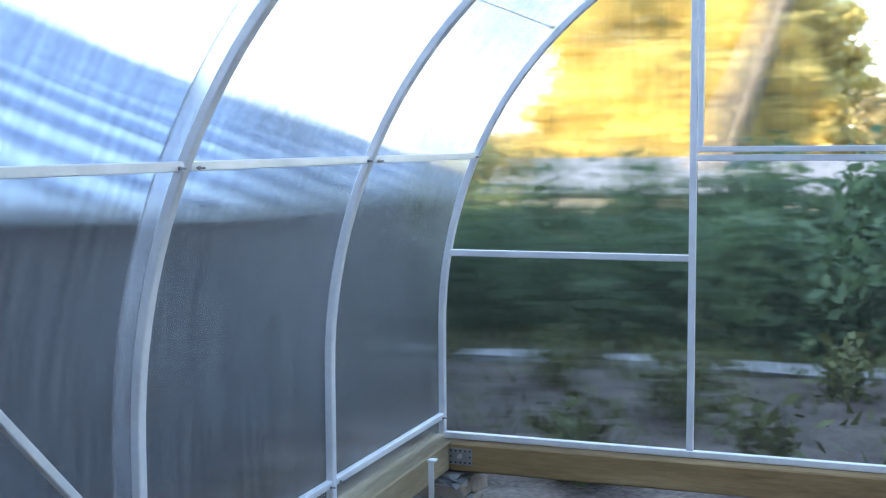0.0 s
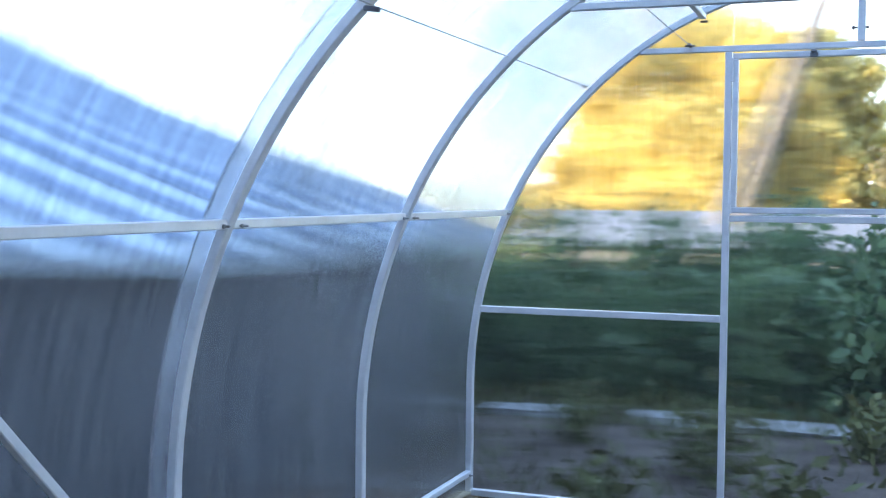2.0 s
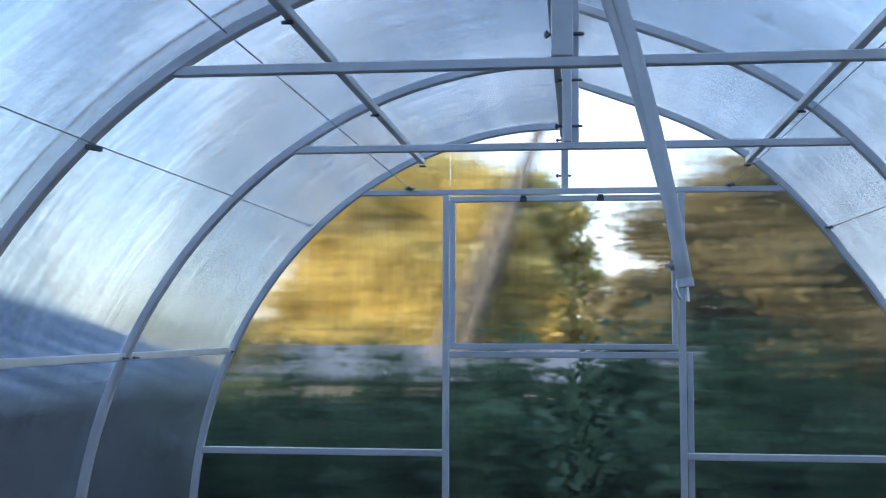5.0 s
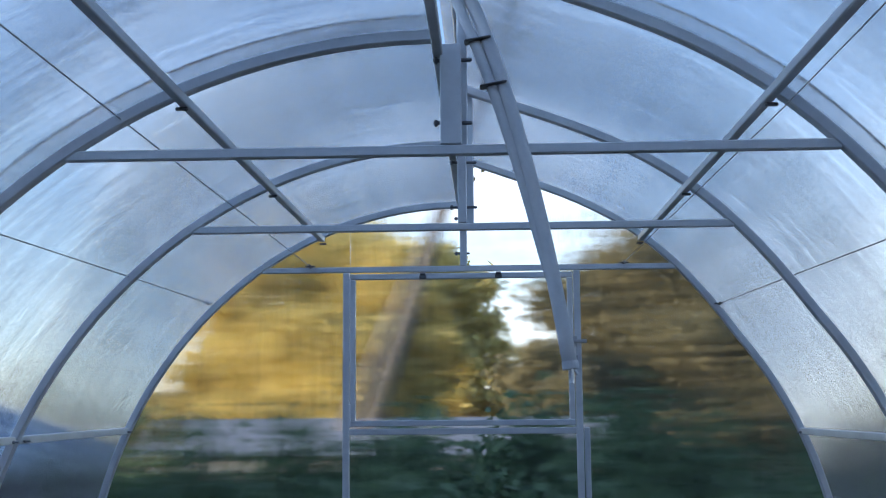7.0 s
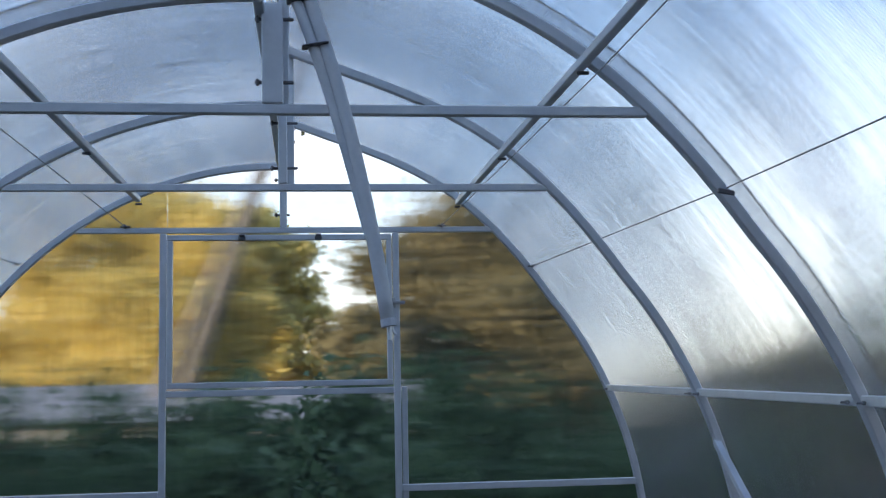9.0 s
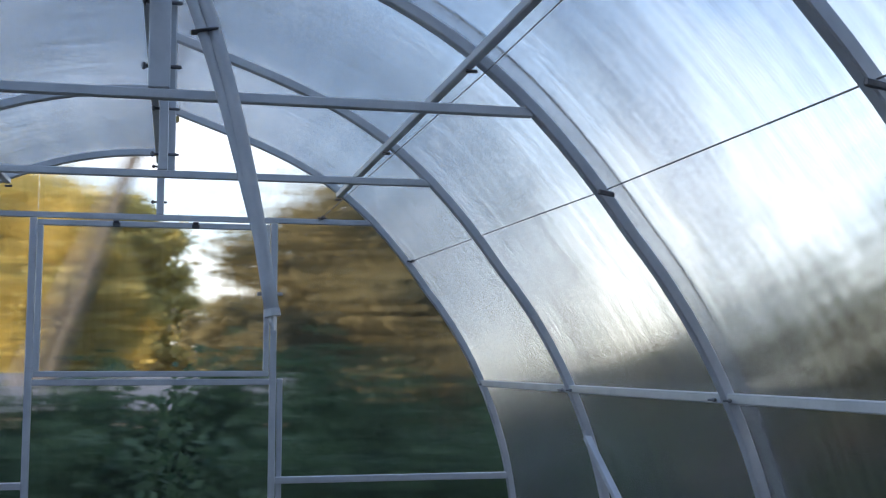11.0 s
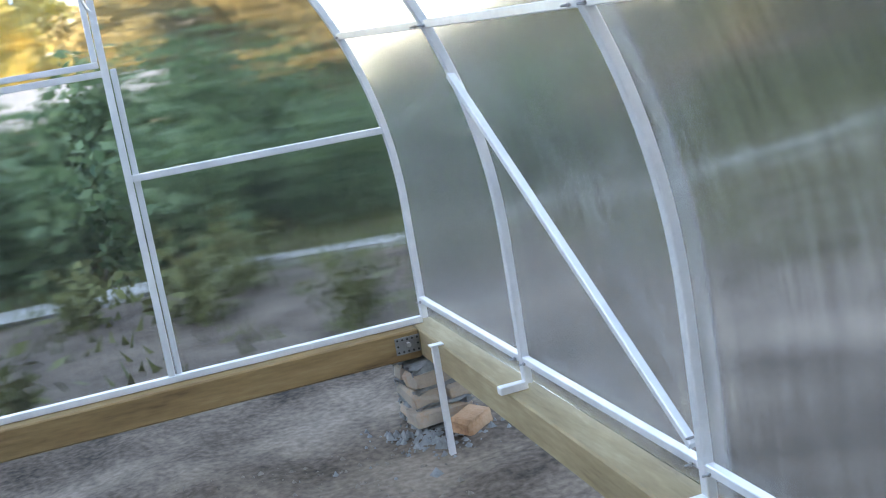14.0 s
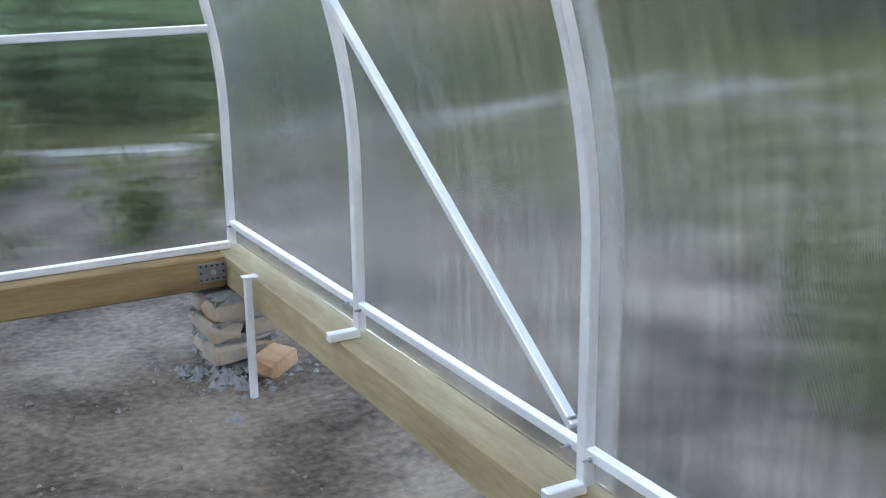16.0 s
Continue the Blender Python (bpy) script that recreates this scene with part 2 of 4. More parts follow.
PATHM = surface("pale_concrete", [(0.42, (0.20, 0.195, 0.18)), (0.62, (0.32, 0.31, 0.29)), (0.9, (0.46, 0.45, 0.43))], 3, 0.9, 0, 0.3, 30)
EDGING = surface("weathered_concrete_edging", [(0.42, (0.08, 0.077, 0.07)), (0.62, (0.15, 0.145, 0.135)), (0.9, (0.27, 0.26, 0.245))], 3, 0.9, 0, 0.3, 30)
# soil with the weaker light outside the end wall painted in
BED_SHADE_SOIL = surface("bed_soil_with_shade", [(0.34, (0.040, 0.029, 0.022)), (0.6, (0.095, 0.072, 0.056)), (0.95, (0.19, 0.15, 0.115))], 3.0, 0.95, 0, 1.0, 24, spec=0.2)
GRASS = surface("rough_grass", [(0.3, (0.03, 0.055, 0.014)), (0.9, (0.11, 0.12, 0.035))], 3, 0.8, 0, 0.2, 20, island=0.5)
LEAF = surface("garden_leaf", [(0.3, (0.015, 0.052, 0.022)), (0.6, (0.046, 0.118, 0.050)), (1.0, (0.14, 0.22, 0.095))], 6, 0.55, 0, 0, 20, island=0.6, thin=0.4)
YELLOW = surface("autumn_leaf", [(0.3, (0.58, 0.45, 0.10)), (0.6, (0.72, 0.58, 0.15)), (1.0, (0.78, 0.67, 0.27))], 2, 0.7, 0, 0, 20, island=0.6, thin=0.5)
OLIVE = surface("dull_autumn_leaf", [(0.3, (0.10, 0.095, 0.05)), (0.6, (0.17, 0.155, 0.08)), (1.0, (0.28, 0.25, 0.13))], 2, 0.7, 0, 0, 20, island=0.6, thin=0.4)
DARKLEAF = surface("dark_tree_leaf", [(0.3, (0.030, 0.040, 0.024)), (0.6, (0.052, 0.064, 0.038)), (1.0, (0.095, 0.11, 0.065))], 2, 0.7, 0, 0, 20, island=0.6, thin=0.4)
BARK = surface("bark", [(0.3, (0.07, 0.06, 0.05)), (0.9, (0.24, 0.22, 0.20))], 4, 0.95, 0, 0.8, 30, (1, 1, 0.3))
STEM = surface("plant_stem", [(0.3, (0.07, 0.10, 0.03)), (0.9, (0.16, 0.18, 0.06))], 10, 0.7)
SHEDWALL = surface("weathered_grey_boards", [(0.3, (0.055, 0.060, 0.070)), (0.9, (0.11, 0.118, 0.13))], 2, 0.85, 0, 0.3, 24, (1, 8, 1))
# dark blue: house roof, and the painted shade of the shed roof's seams
ROOF_AND_SEAM_SHADE = surface("blue_roof_and_seam_shade", [(0.3, (0.20, 0.28, 0.40)), (0.9, (0.28, 0.36, 0.48))], 1.5, 0.4, 0.3, 0.05, 40)
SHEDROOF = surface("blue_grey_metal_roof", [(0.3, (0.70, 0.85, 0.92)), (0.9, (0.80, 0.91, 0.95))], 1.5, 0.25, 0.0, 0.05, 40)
WHITEWALL = surface("pale_grey_cladding", [(0.3, (0.24, 0.25, 0.26)), (0.9, (0.36, 0.36, 0.36))], 1.5, 0.8, 0, 0.1, 30)
GREYROOF = surface("light_sheet_roof", [(0.3, (0.20, 0.21, 0.22)), (0.9, (0.29, 0.30, 0.31))], 1.5, 0.6, 0.0, 0.1, 30)
DARKGAP = surface("dark_recess", [(0.3, (0.03, 0.03, 0.03)), (0.9, (0.06, 0.06, 0.06))], 4, 0.9)


# ---- mesh helpers ----
def part(name, bm, material, parent=None, label="", smooth=False):
    me = bpy.data.meshes.new(name)
    bm.normal_update()
    bm.to_mesh(me)
    bm.free()
    me.materials.append(material)
    if smooth:
        me.polygons.foreach_set("use_smooth", [True] * len(me.polygons))
    ob = new(name, me)
    if parent is not None:
        ob.parent = parent
    if label:
        ob["label"] = label
    return ob


def raw(name, verts, faces, material, parent=None, label="", smooth=False):
    me = bpy.data.meshes.new(name)
    me.from_pydata(verts, [], faces)
    me.materials.append(material)
    if smooth:
        me.polygons.foreach_set("use_smooth", [True] * len(me.polygons))
    me.update()
    ob = new(name, me)
    if parent is not None:
        ob.parent = parent
    if label:
        ob["label"] = label
    return ob


def thing(name, label, category, at=(0, 0, 0), group="", kind=""):
    ob = new(name)
    ob.location = at
    return tagged(ob, label, category, group, kind)


def bevel(bm, w, seg=1):
    bmesh.ops.bevel(bm, geom=list(bm.edges), offset=w, segments=seg, affect="EDGES", profile=0.6)
    return bm


def box(x0, x1, y0, y1, z0, z1, r=0.0):
    bm = bmesh.new()
    bmesh.ops.create_cube(bm, size=1)
    for v in bm.verts:
        v.co = ((x0 + x1) / 2 + v.co.x * (x1 - x0), (y0 + y1) / 2 + v.co.y * (y1 - y0), (z0 + z1) / 2 + v.co.z * (z1 - z0))
    return bevel(bm, r) if r else bm


def bar(p, q, w, h, up=(0, 0, 1), r=0.0025):
    """A square tube from p to q: w across, h along up."""
    p, q, up = Vector(p), Vector(q), Vector(up)
    d = (q - p).normalized()
    side = d.cross(up).normalized()
    top = side.cross(d)
    bm = box(-0.5 * w, 0.5 * w, 0, (q - p).length, -0.5 * h, 0.5 * h, r)
    bm.transform(Matrix((side, d, top)).transposed().to_4x4())
    bm.transform(Matrix.Translation(p))
    return bm


def sweep_rect(points, w, h, normals, r=0.003):
    """A bent square tube along points in a plane of constant y: w along y, h along the normals; chamfered corners."""
    ring = [(-w / 2 + r, -h / 2), (w / 2 - r, -h / 2), (w / 2, -h / 2 + r), (w / 2, h / 2 - r), (w / 2 - r, h / 2), (-w / 2 + r, h / 2), (-w / 2, h / 2 - r), (-w / 2, -h / 2 + r)]
    bm = bmesh.new()
    rows = []
    for pt, nr in zip(points, normals):
        rows.append([bm.verts.new(Vector(pt) + Vector((0, a, 0)) + Vector(nr) * b) for a, b in ring])
    for r0, r1 in zip(rows, rows[1:]):
        for k in range(8):
            bm.faces.new((r0[k], r0[(k + 1) % 8], r1[(k + 1) % 8], r1[k]))
    bm.faces.new(rows[0])
    bm.faces.new(rows[-1][::-1])
    bmesh.ops.recalc_face_normals(bm, faces=bm.faces)
    return bm


def tube(points, radius, sides=10):
    """A round pipe along a path."""
    pts = [Vector(p) for p in points]
    bm = bmesh.new()
    rows = []
    for k, p in enumerate(pts):
        d = (pts[min(k + 1, len(pts) - 1)] - pts[max(k - 1, 0)]).normalized()
        u = d.orthogonal() if abs(d.y) > 0.9 else d.cross(Vector((0, 1, 0)))
        u.normalize()
        v = d.cross(u)
        rad = radius[k] if isinstance(radius, (list, tuple)) else radius
        rows.append([bm.verts.new(p + (u * math.cos(t) + v * math.sin(t)) * rad) for t in (2 * math.pi * j / sides for j in range(sides))])
    for r0, r1 in zip(rows, rows[1:]):
        for j in range(sides):
            bm.faces.new((r0[j], r0[(j + 1) % sides], r1[(j + 1) % sides], r1[j]))
    bm.faces.new(rows[0][::-1])
    bm.faces.new(rows[-1])
    bmesh.ops.recalc_face_normals(bm, faces=bm.faces)
    return bm


def joined(*bms):
    out = bms[0]
    for b in bms[1:]:
        me = bpy.data.meshes.new("tmp")
        b.to_mesh(me)
        b.free()
        out.from_mesh(me)
        bpy.data.meshes.remove(me)
    return out


# ---- the greenhouse: shape of the arch ----
HALF, SPRING, RISE = 1.466, 0.45, 1.57      # half width, height where the curve starts, rise of the left half
RIDGE_R = 2.215                             # top of the right half, which overlaps the left one
RAIL_Z, MID_Z, TIE_Z, FOOT_Z = 1.13, 0.75, 1.765, 0.075
GROUND = -0.40
BAY, BAYS = 1.05, 6
NEAR = -BAY * BAYS
POST_X = 0.456
POST_L = 0.434


def rail_z(y, side):
    """The side rails sag a little towards the middle of the house."""
    y = max(y, -3.0)
    return 1.142 + 0.0095 * y if side < 0 else 1.121 + 0.003 * y


def left_arch():
    pts = [(-HALF, 0.0), (-HALF, 0.22)]
    for k in range(33):
        t = math.pi / 2 * k / 32
        pts.append((-HALF * math.cos(t), SPRING + RISE * math.sin(t)))
    return pts


def right_arch():
    pts = [(HALF, 0.0), (HALF, 0.22)]
    t1 = math.acos(1.1 / HALF)
    for k in range(21):
        t = t1 * k / 20
        pts.append((HALF * math.cos(t), SPRING + RISE * math.sin(t)))
    ctrl = (pts[-1], (0.74, 2.0), (0.5, 2.03), (0.0, RIDGE_R))
    for k in range(1, 19):
        u = k / 18
        w = ((1 - u) ** 3, 3 * u * (1 - u) ** 2, 3 * u * u * (1 - u), u ** 3)
        pts.append(tuple(sum(a * c[i] for a, c in zip(w, ctrl)) for i in (0, 1)))
    return pts


def outward(pts):
    out = []
    for k in range(len(pts)):
        a, b = pts[max(k - 1, 0)], pts[min(k + 1, len(pts) - 1)]
        dx, dz = b[0] - a[0], b[1] - a[1]
        n = math.hypot(dx, dz)
        v = (-dz / n, dx / n)
        if v[0] * pts[k][0] < -1e-6 or (abs(pts[k][0]) < 1e-6 and v[1] < 0):
            v = (-v[0], -v[1])
        out.append(v)
    return out


LEFT, RIGHT = left_arch(), right_arch()


def arch_x(z, side):
    pts = LEFT if side < 0 else RIGHT
    for (x0, z0), (x1, z1) in zip(pts, pts[1:]):
        if z0 <= z <= z1 and z1 > z0:
            return x0 + (x1 - x0) * (z - z0) / (z1 - z0)
    return pts[-1][0]


def arch_z(x, side):
    pts = (LEFT if side < 0 else RIGHT)[2:]
    for (x0, z0), (x1, z1) in zip(pts, pts[1:]):
        if min(x0, x1) <= x <= max(x0, x1) and x0 != x1:
            return z0 + (z1 - z0) * (x - x0) / (x1 - x0)
    return pts[-1][1]


# ---- ground ----
def ground_sheet():
    xs = sorted(set([-400, -120, -40, -16, -8, -5, -3.5] + [round(-2.2 + 0.11 * k, 3) for k in range(41)] + [3.5, 5, 8, 16, 40, 120, 400]))
    ys = sorted(set([-400, -120, -40, -16, -10] + [round(-7 + 0.11 * k, 3) for k in range(71)] + [1.5, 2.5, 4, 6, 9, 14, 22, 40, 120, 400]))
    verts, faces = [], []
    for y in ys:
        for x in xs:
            near = abs(x) < 2.3 and -7 < y < 0.9
            d = 0.035 * noise.noise((x * 1.3, y * 1.3, 0)) + 0.02 * noise.noise((x * 5, y * 5, 3)) + 0.012 * noise.noise((x * 13, y * 13, 5)) if near else 0.0
            verts.append((x, y, GROUND + d))
    nx = len(xs)
    for j in range(len(ys) - 1):
        for i in range(nx - 1):
            faces.append((j * nx + i, j * nx + i + 1, (j + 1) * nx + i + 1, (j + 1) * nx + i))
    return raw("ground", verts, faces, SOIL, smooth=True)


tagged(ground_sheet(), "bare grey-brown trampled soil with crumbs and stains", "ground", kind="structure")

# ---- the steel frame ----
frame_ob = thing("greenhouse", "galvanised square-tube frame of an arched greenhouse", "greenhouse")
ARCH_W, ARCH_H = 0.030, 0.026


def add_arch(y):
    for pts in (LEFT, RIGHT):
        part("rib", sweep_rect([(x, y, z) for x, z in pts], ARCH_W, ARCH_H, [(a, 0, b) for a, b in outward(pts)]), STEEL, frame_ob)


ARCH_Y = [-BAY * k for k in range(BAYS + 1)]
for y in ARCH_Y:
    add_arch(y)
    tz = TIE_Z
    part("tie_bar", bar((arch_x(tz, -1) + 0.012, y, tz), (arch_x(tz, 1) - 0.012, y, tz), 0.022, 0.022), STEEL, frame_ob)
    inner = y not in (ARCH_Y[0], ARCH_Y[-1])
    for s in (-1, 1):
        if inner:
            part("foot", box(s * (HALF - 0.05) - 0.047, s * (HALF - 0.05) + 0.047, y - 0.014, y + 0.014, -0.018, 0.008, 0.003), STEEL, frame_ob)
    # short post from the tie to the end of the left rib
    part("king_post", bar((0.022 if y == 0 else 0.042, y, TIE_Z + 0.012), (0.022 if y == 0 else 0.042, y, 2.0), 0.046 if abs(y + 2.1) < 0.01 else 0.028, 0.026, (0, 1, 0)), STEEL, frame_ob)
    if y == 0:
        part("ridge_post", bar((0.024, y, 2.0), (0.024, y, RIDGE_R - 0.01), 0.022, 0.022, (0, 1, 0)), STEEL, frame_ob)
    else:
        part("ridge_post", bar((0.066, y + 0.028, TIE_Z + 0.012), (0.066, y + 0.028, RIDGE_R - 0.01), 0.022, 0.022, (0, 1, 0)), STEEL, frame_ob)
    for z in (TIE_Z + 0.06, 1.965):
        part("bolt", bar((-0.014 if y == 0 else 0.004, y - 0.002, z), (0.048 if y == 0 else 0.088, y - 0.002, z), 0.008, 0.008), BOLT, frame_ob)
        part("nut", bar((-0.010 if y == 0 else 0.006, y - 0.002, z), (-0.002 if y == 0 else 0.014, y - 0.002, z), 0.015, 0.015), BOLT, frame_ob)
for k in range(BAYS):
    y1, y0 = ARCH_Y[k] - ARCH_W / 2, ARCH_Y[k + 1] + ARCH_W / 2
    for s in (-1, 1):
        z0, z1 = rail_z(y0, s), rail_z(y1, s)
        xr = arch_x((z0 + z1) / 2, s)
        part("side_rail", bar((arch_x(z0, s), y0, z0), (arch_x(z1, s), y1, z1), 0.024, 0.024), STEEL, frame_ob)
        part("bottom_rail", bar((s * HALF, y0, FOOT_Z), (s * HALF, y1, FOOT_Z), 0.024, 0.024), STEEL, frame_ob)
        for yy in (y0 + 0.022, y1 - 0.022):
            for zz, xx in ((rail_z(yy, s) - 0.004, xr), (FOOT_Z - 0.004, s * HALF)):
                part("bolt", bar((xx - s * 0.034, yy, zz), (xx + s * 0.012, yy, zz), 0.0055, 0.0055), ZINC_DULL, frame_ob)
                part("nut", bar((xx - s * 0.021, yy, zz), (xx - s * 0.013, yy, zz), 0.010, 0.010), ZINC_DULL, frame_ob)
for s, px in ((-1, -0.546), (1, 0.727)):
    pz = arch_z(px, s) - 0.017
    part("purlin", bar((px, NEAR, pz), (px, 0, pz), 0.022, 0.022), STEEL, frame_ob)
    for y in ARCH_Y:
        part("bolt", bar((px - 0.014, y + 0.02, pz - 0.016), (px + 0.014, y + 0.02, pz - 0.016), 0.007, 0.009), BOLT, frame_ob)
part("ridge_beam", bar((0.015, NEAR, 1.985), (0.015, -0.02, 1.985), 0.022, 0.022), STEEL, frame_ob)
part("ridge_beam", bar((0.050, NEAR, RIDGE_R - 0.045), (0.050, -0.02, RIDGE_R - 0.03), 0.022, 0.030), STEEL, frame_ob)


def brace(side, y_top, y_bot, z_top, z_bot):
    xt, xb = arch_x(z_top, side) - side * 0.008, side * (HALF - 0.008)
    part("brace", bar((xt, y_top, z_top), (xb, y_bot, z_bot), 0.022, 0.022, (side, 0, 0)), STEEL, frame_ob)
    for yy, zz, xx in ((y_top, z_top + 0.02, xt), (y_bot, z_bot + 0.02, xb)):
        part("bolt", bar((xx - side * 0.018, yy, zz), (xx + side * 0.03, yy, zz), 0.006, 0.006), ZINC_DULL, frame_ob)


brace(1, -BAY, -2 * BAY + 0.03, 0.966, 0.115)
brace(-1, -3 * BAY + 0.02, -2 * BAY - 0.03, 1.08, 0.17)


# ---- end frame with the vent opening ----
def end_bars(y, face):
    part("bottom_bar", bar((-HALF + 0.012, y, -0.004), (HALF - 0.012, y, -0.004), 0.028, 0.026), STEEL, frame_ob)
    for s in (-1, 1):
        px = POST_X if s > 0 else POST_L
        part("door_post", bar((s * (px + 0.013), y, 0.010), (s * (px + 0.013), y, TIE_Z - 0.012), 0.026, 0.026, (0, 1, 0)), STEEL, frame_ob)
        part("mid_bar", bar((s * (px + 0.026), y, MID_Z), (s * (abs(arch_x(MID_Z, s)) - 0.012), y, MID_Z), 0.026, 0.026), STEEL, frame_ob)
    part("sill_bar", bar((-POST_L, y, RAIL_Z), (POST_X, y, RAIL_Z), 0.024, 0.024), STEEL, frame_ob)


end_bars(0, 1)
end_bars(NEAR, -1)
for s in (1,):
    part("door_stile", bar((s * (POST_X + 0.042), 0.012, 0.010), (s * (POST_X + 0.042), 0.012, RAIL_Z + 0.012), 0.022, 0.020, (0, 1, 0)), STEEL, frame_ob)

# ---- twin-wall cover ----
cover = thing("greenhouse_cover", "clear fluted polycarbonate sheets covering the greenhouse", "cover")
THICK, GAP = 0.006, ARCH_H / 2 + 0.003


def curved_sheet(name, pts, y0, y1, material, off, label=""):
    nr = outward(pts)
    verts, faces = [], []
    n = len(pts)
    rows = {}
    for key, d in (("in", off), ("out", off + THICK)):
        rows[key] = len(verts)
        for (x, z), (a, b) in zip(pts, nr):
            verts += [(x + a * d, y0, z + b * d), (x + a * d, y1, z + b * d)]
    for k in range(n - 1):
        i, o = rows["in"] + 2 * k, rows["out"] + 2 * k
        faces.append((i, i + 2, i + 3, i + 1))
        faces.append((o, o + 1, o + 3, o + 2))
    rim = len(verts)
    verts += verts[:]
    for k in range(n - 1):
        i, o = rim + rows["in"] + 2 * k, rim + rows["out"] + 2 * k
        faces.append((i, o, o + 2, i + 2))
        faces.append((i + 1, i + 3, o + 3, o + 1))
    for k in (0, n - 1):
        i, o = rim + rows["in"] + 2 * k, rim + rows["out"] + 2 * k
        faces.append((i, i + 1, o + 1, o))
    me = bpy.data.meshes.new(name)
    me.from_pydata(verts, [], faces)
    bm = bmesh.new()
    bm.from_mesh(me)
    bpy.data.meshes.remove(me)
    bm.normal_update()
    bm.faces.ensure_lookup_table()
    middle = (off + THICK / 2)
    for f in bm.faces:
        c = f.calc_center_median()
        # away from the middle of the sheet's thickness
        best = min(zip(pts, nr), key=lambda q: (q[0][0] + q[1][0] * middle - c.x) ** 2 + (q[0][1] + q[1][1] * middle - c.z) ** 2)
        nv = Vector((best[1][0], 0, best[1][1]))
        d = (c - Vector((best[0][0], c.y, best[0][1]))).dot(nv) - middle
        way = nv * d if abs(f.normal.dot(nv)) > 0.5 else Vector((0, c.y - (y0 + y1) / 2, 0)) if abs(f.normal.y) > 0.5 else f.normal
        if f.normal.dot(way) < 0:
            f.normal_flip()
        f.smooth = abs(f.normal.y) < 0.5
    ob = part(name, bm, material, cover, label)
    ob.visible_shadow = False
    return ob


def flute_webs(pts, y0, y1, off, pitch=0.007):
    """The thin walls between the two skins, one strip for each flute."""
    nr = outward(pts)
    path = [k for k in range(len(pts)) if k < 3 or k % 2 or k == len(pts) - 1]
    verts, faces = [], []
    count = int((y1 - y0) / pitch)
    for i in range(1, count):
        y, first = y0 + i * pitch, len(verts)
        for k in path:
            (x, z), (a, b) = pts[k], nr[k]
            verts += [(x + a * (off + 0.0003), y, z + b * (off + 0.0003)), (x + a * (off + THICK - 0.0003), y, z + b * (off + THICK - 0.0003))]
        faces += [(first + 2 * j, first + 2 * j + 1, first + 2 * j + 3, first + 2 * j + 2) for j in range(len(path) - 1)]
    ob = raw("flute_web", verts, faces, WEB, cover, "thin plastic webs between the two skins")
    ob["kind"] = "stuff"
    ob.visible_shadow = False
    return ob


def clear_box(name, x0, x1, z0, z1, y, material=None, top=None, parent=None):
    """A flat sheet in the end wall; top(x) gives a curved upper edge."""
    n = 24 if top else 1
    verts = []
    for k in range(n + 1):
        x = x0 + (x1 - x0) * k / n
        zt = top(x) if top else z1
        zb = z0(x) if callable(z0) else z0
        verts += [(x, y, zb), (x, y, max(zt, zb + 0.001)), (x, y + THICK, zb), (x, y + THICK, max(zt, zb + 0.001))]
    faces = []
    for k in range(n):
        a, b = 4 * k, 4 * k + 4
        faces += [(a, b, b + 1, a + 1), (a + 2, a + 3, b + 3, b + 2), (a, a + 2, b + 2, b), (a + 1, b + 1, b + 3, a + 3)]
    faces += [(0, 1, 3, 2), (4 * n, 4 * n + 2, 4 * n + 3, 4 * n + 1)]
    ob = raw(name, verts, faces, material or PC_END, parent or cover)
    ob.visible_shadow = False
    return ob


SHEETS = [(-2.1, 0.02), (-4.2, -2.1), (-6.32, -4.2)]
for y0, y1 in SHEETS:
    curved_sheet("roof_sheet", LEFT, y0 + 0.001, y1 - 0.001, PC_ROOF, GAP)
    curved_sheet("roof_sheet", RIGHT, y0 + 0.001, y1 - 0.001, PC_ROOF, GAP)
    flute_webs(LEFT, y0 + 0.001, y1 - 0.001, GAP)
    flute_webs(RIGHT, y0 + 0.001, y1 - 0.001, GAP)
for y in (-2.1, -4.2):
    curved_sheet("lap_strip", LEFT, y - 0.062, y + 0.02, PC_LAP, GAP + THICK + 0.003, "milky double layer where two sheets lap")
    curved_sheet("lap_strip", RIGHT, y - 0.062, y + 0.02, PC_LAP, GAP + THICK + 0.003, "milky double layer where two sheets lap")


def end_cover(y):
    lx = lambda x: arch_z(x, -1) if x > -HALF + 0.02 else 0.5
    rx = lambda x: arch_z(x, 1) if x < HALF - 0.02 else 0.5
    clear_box("end_sheet", -HALF, -POST_L, 0.0, 0, y, top=lx)
    clear_box("end_sheet", POST_X, HALF, 0.0, 0, y, top=rx)
    clear_box("door_sheet", -POST_L + 0.001, POST_X - 0.001, 0.0, RAIL_Z, y)
    clear_box("gable_sheet", -POST_L + 0.001, -0.001, TIE_Z, 0, y, top=lx)
    clear_box("gable_sheet", 0.33, POST_X - 0.001, TIE_Z, 0, y, top=rx)


end_cover(0.018)
end_cover(NEAR - 0.026)

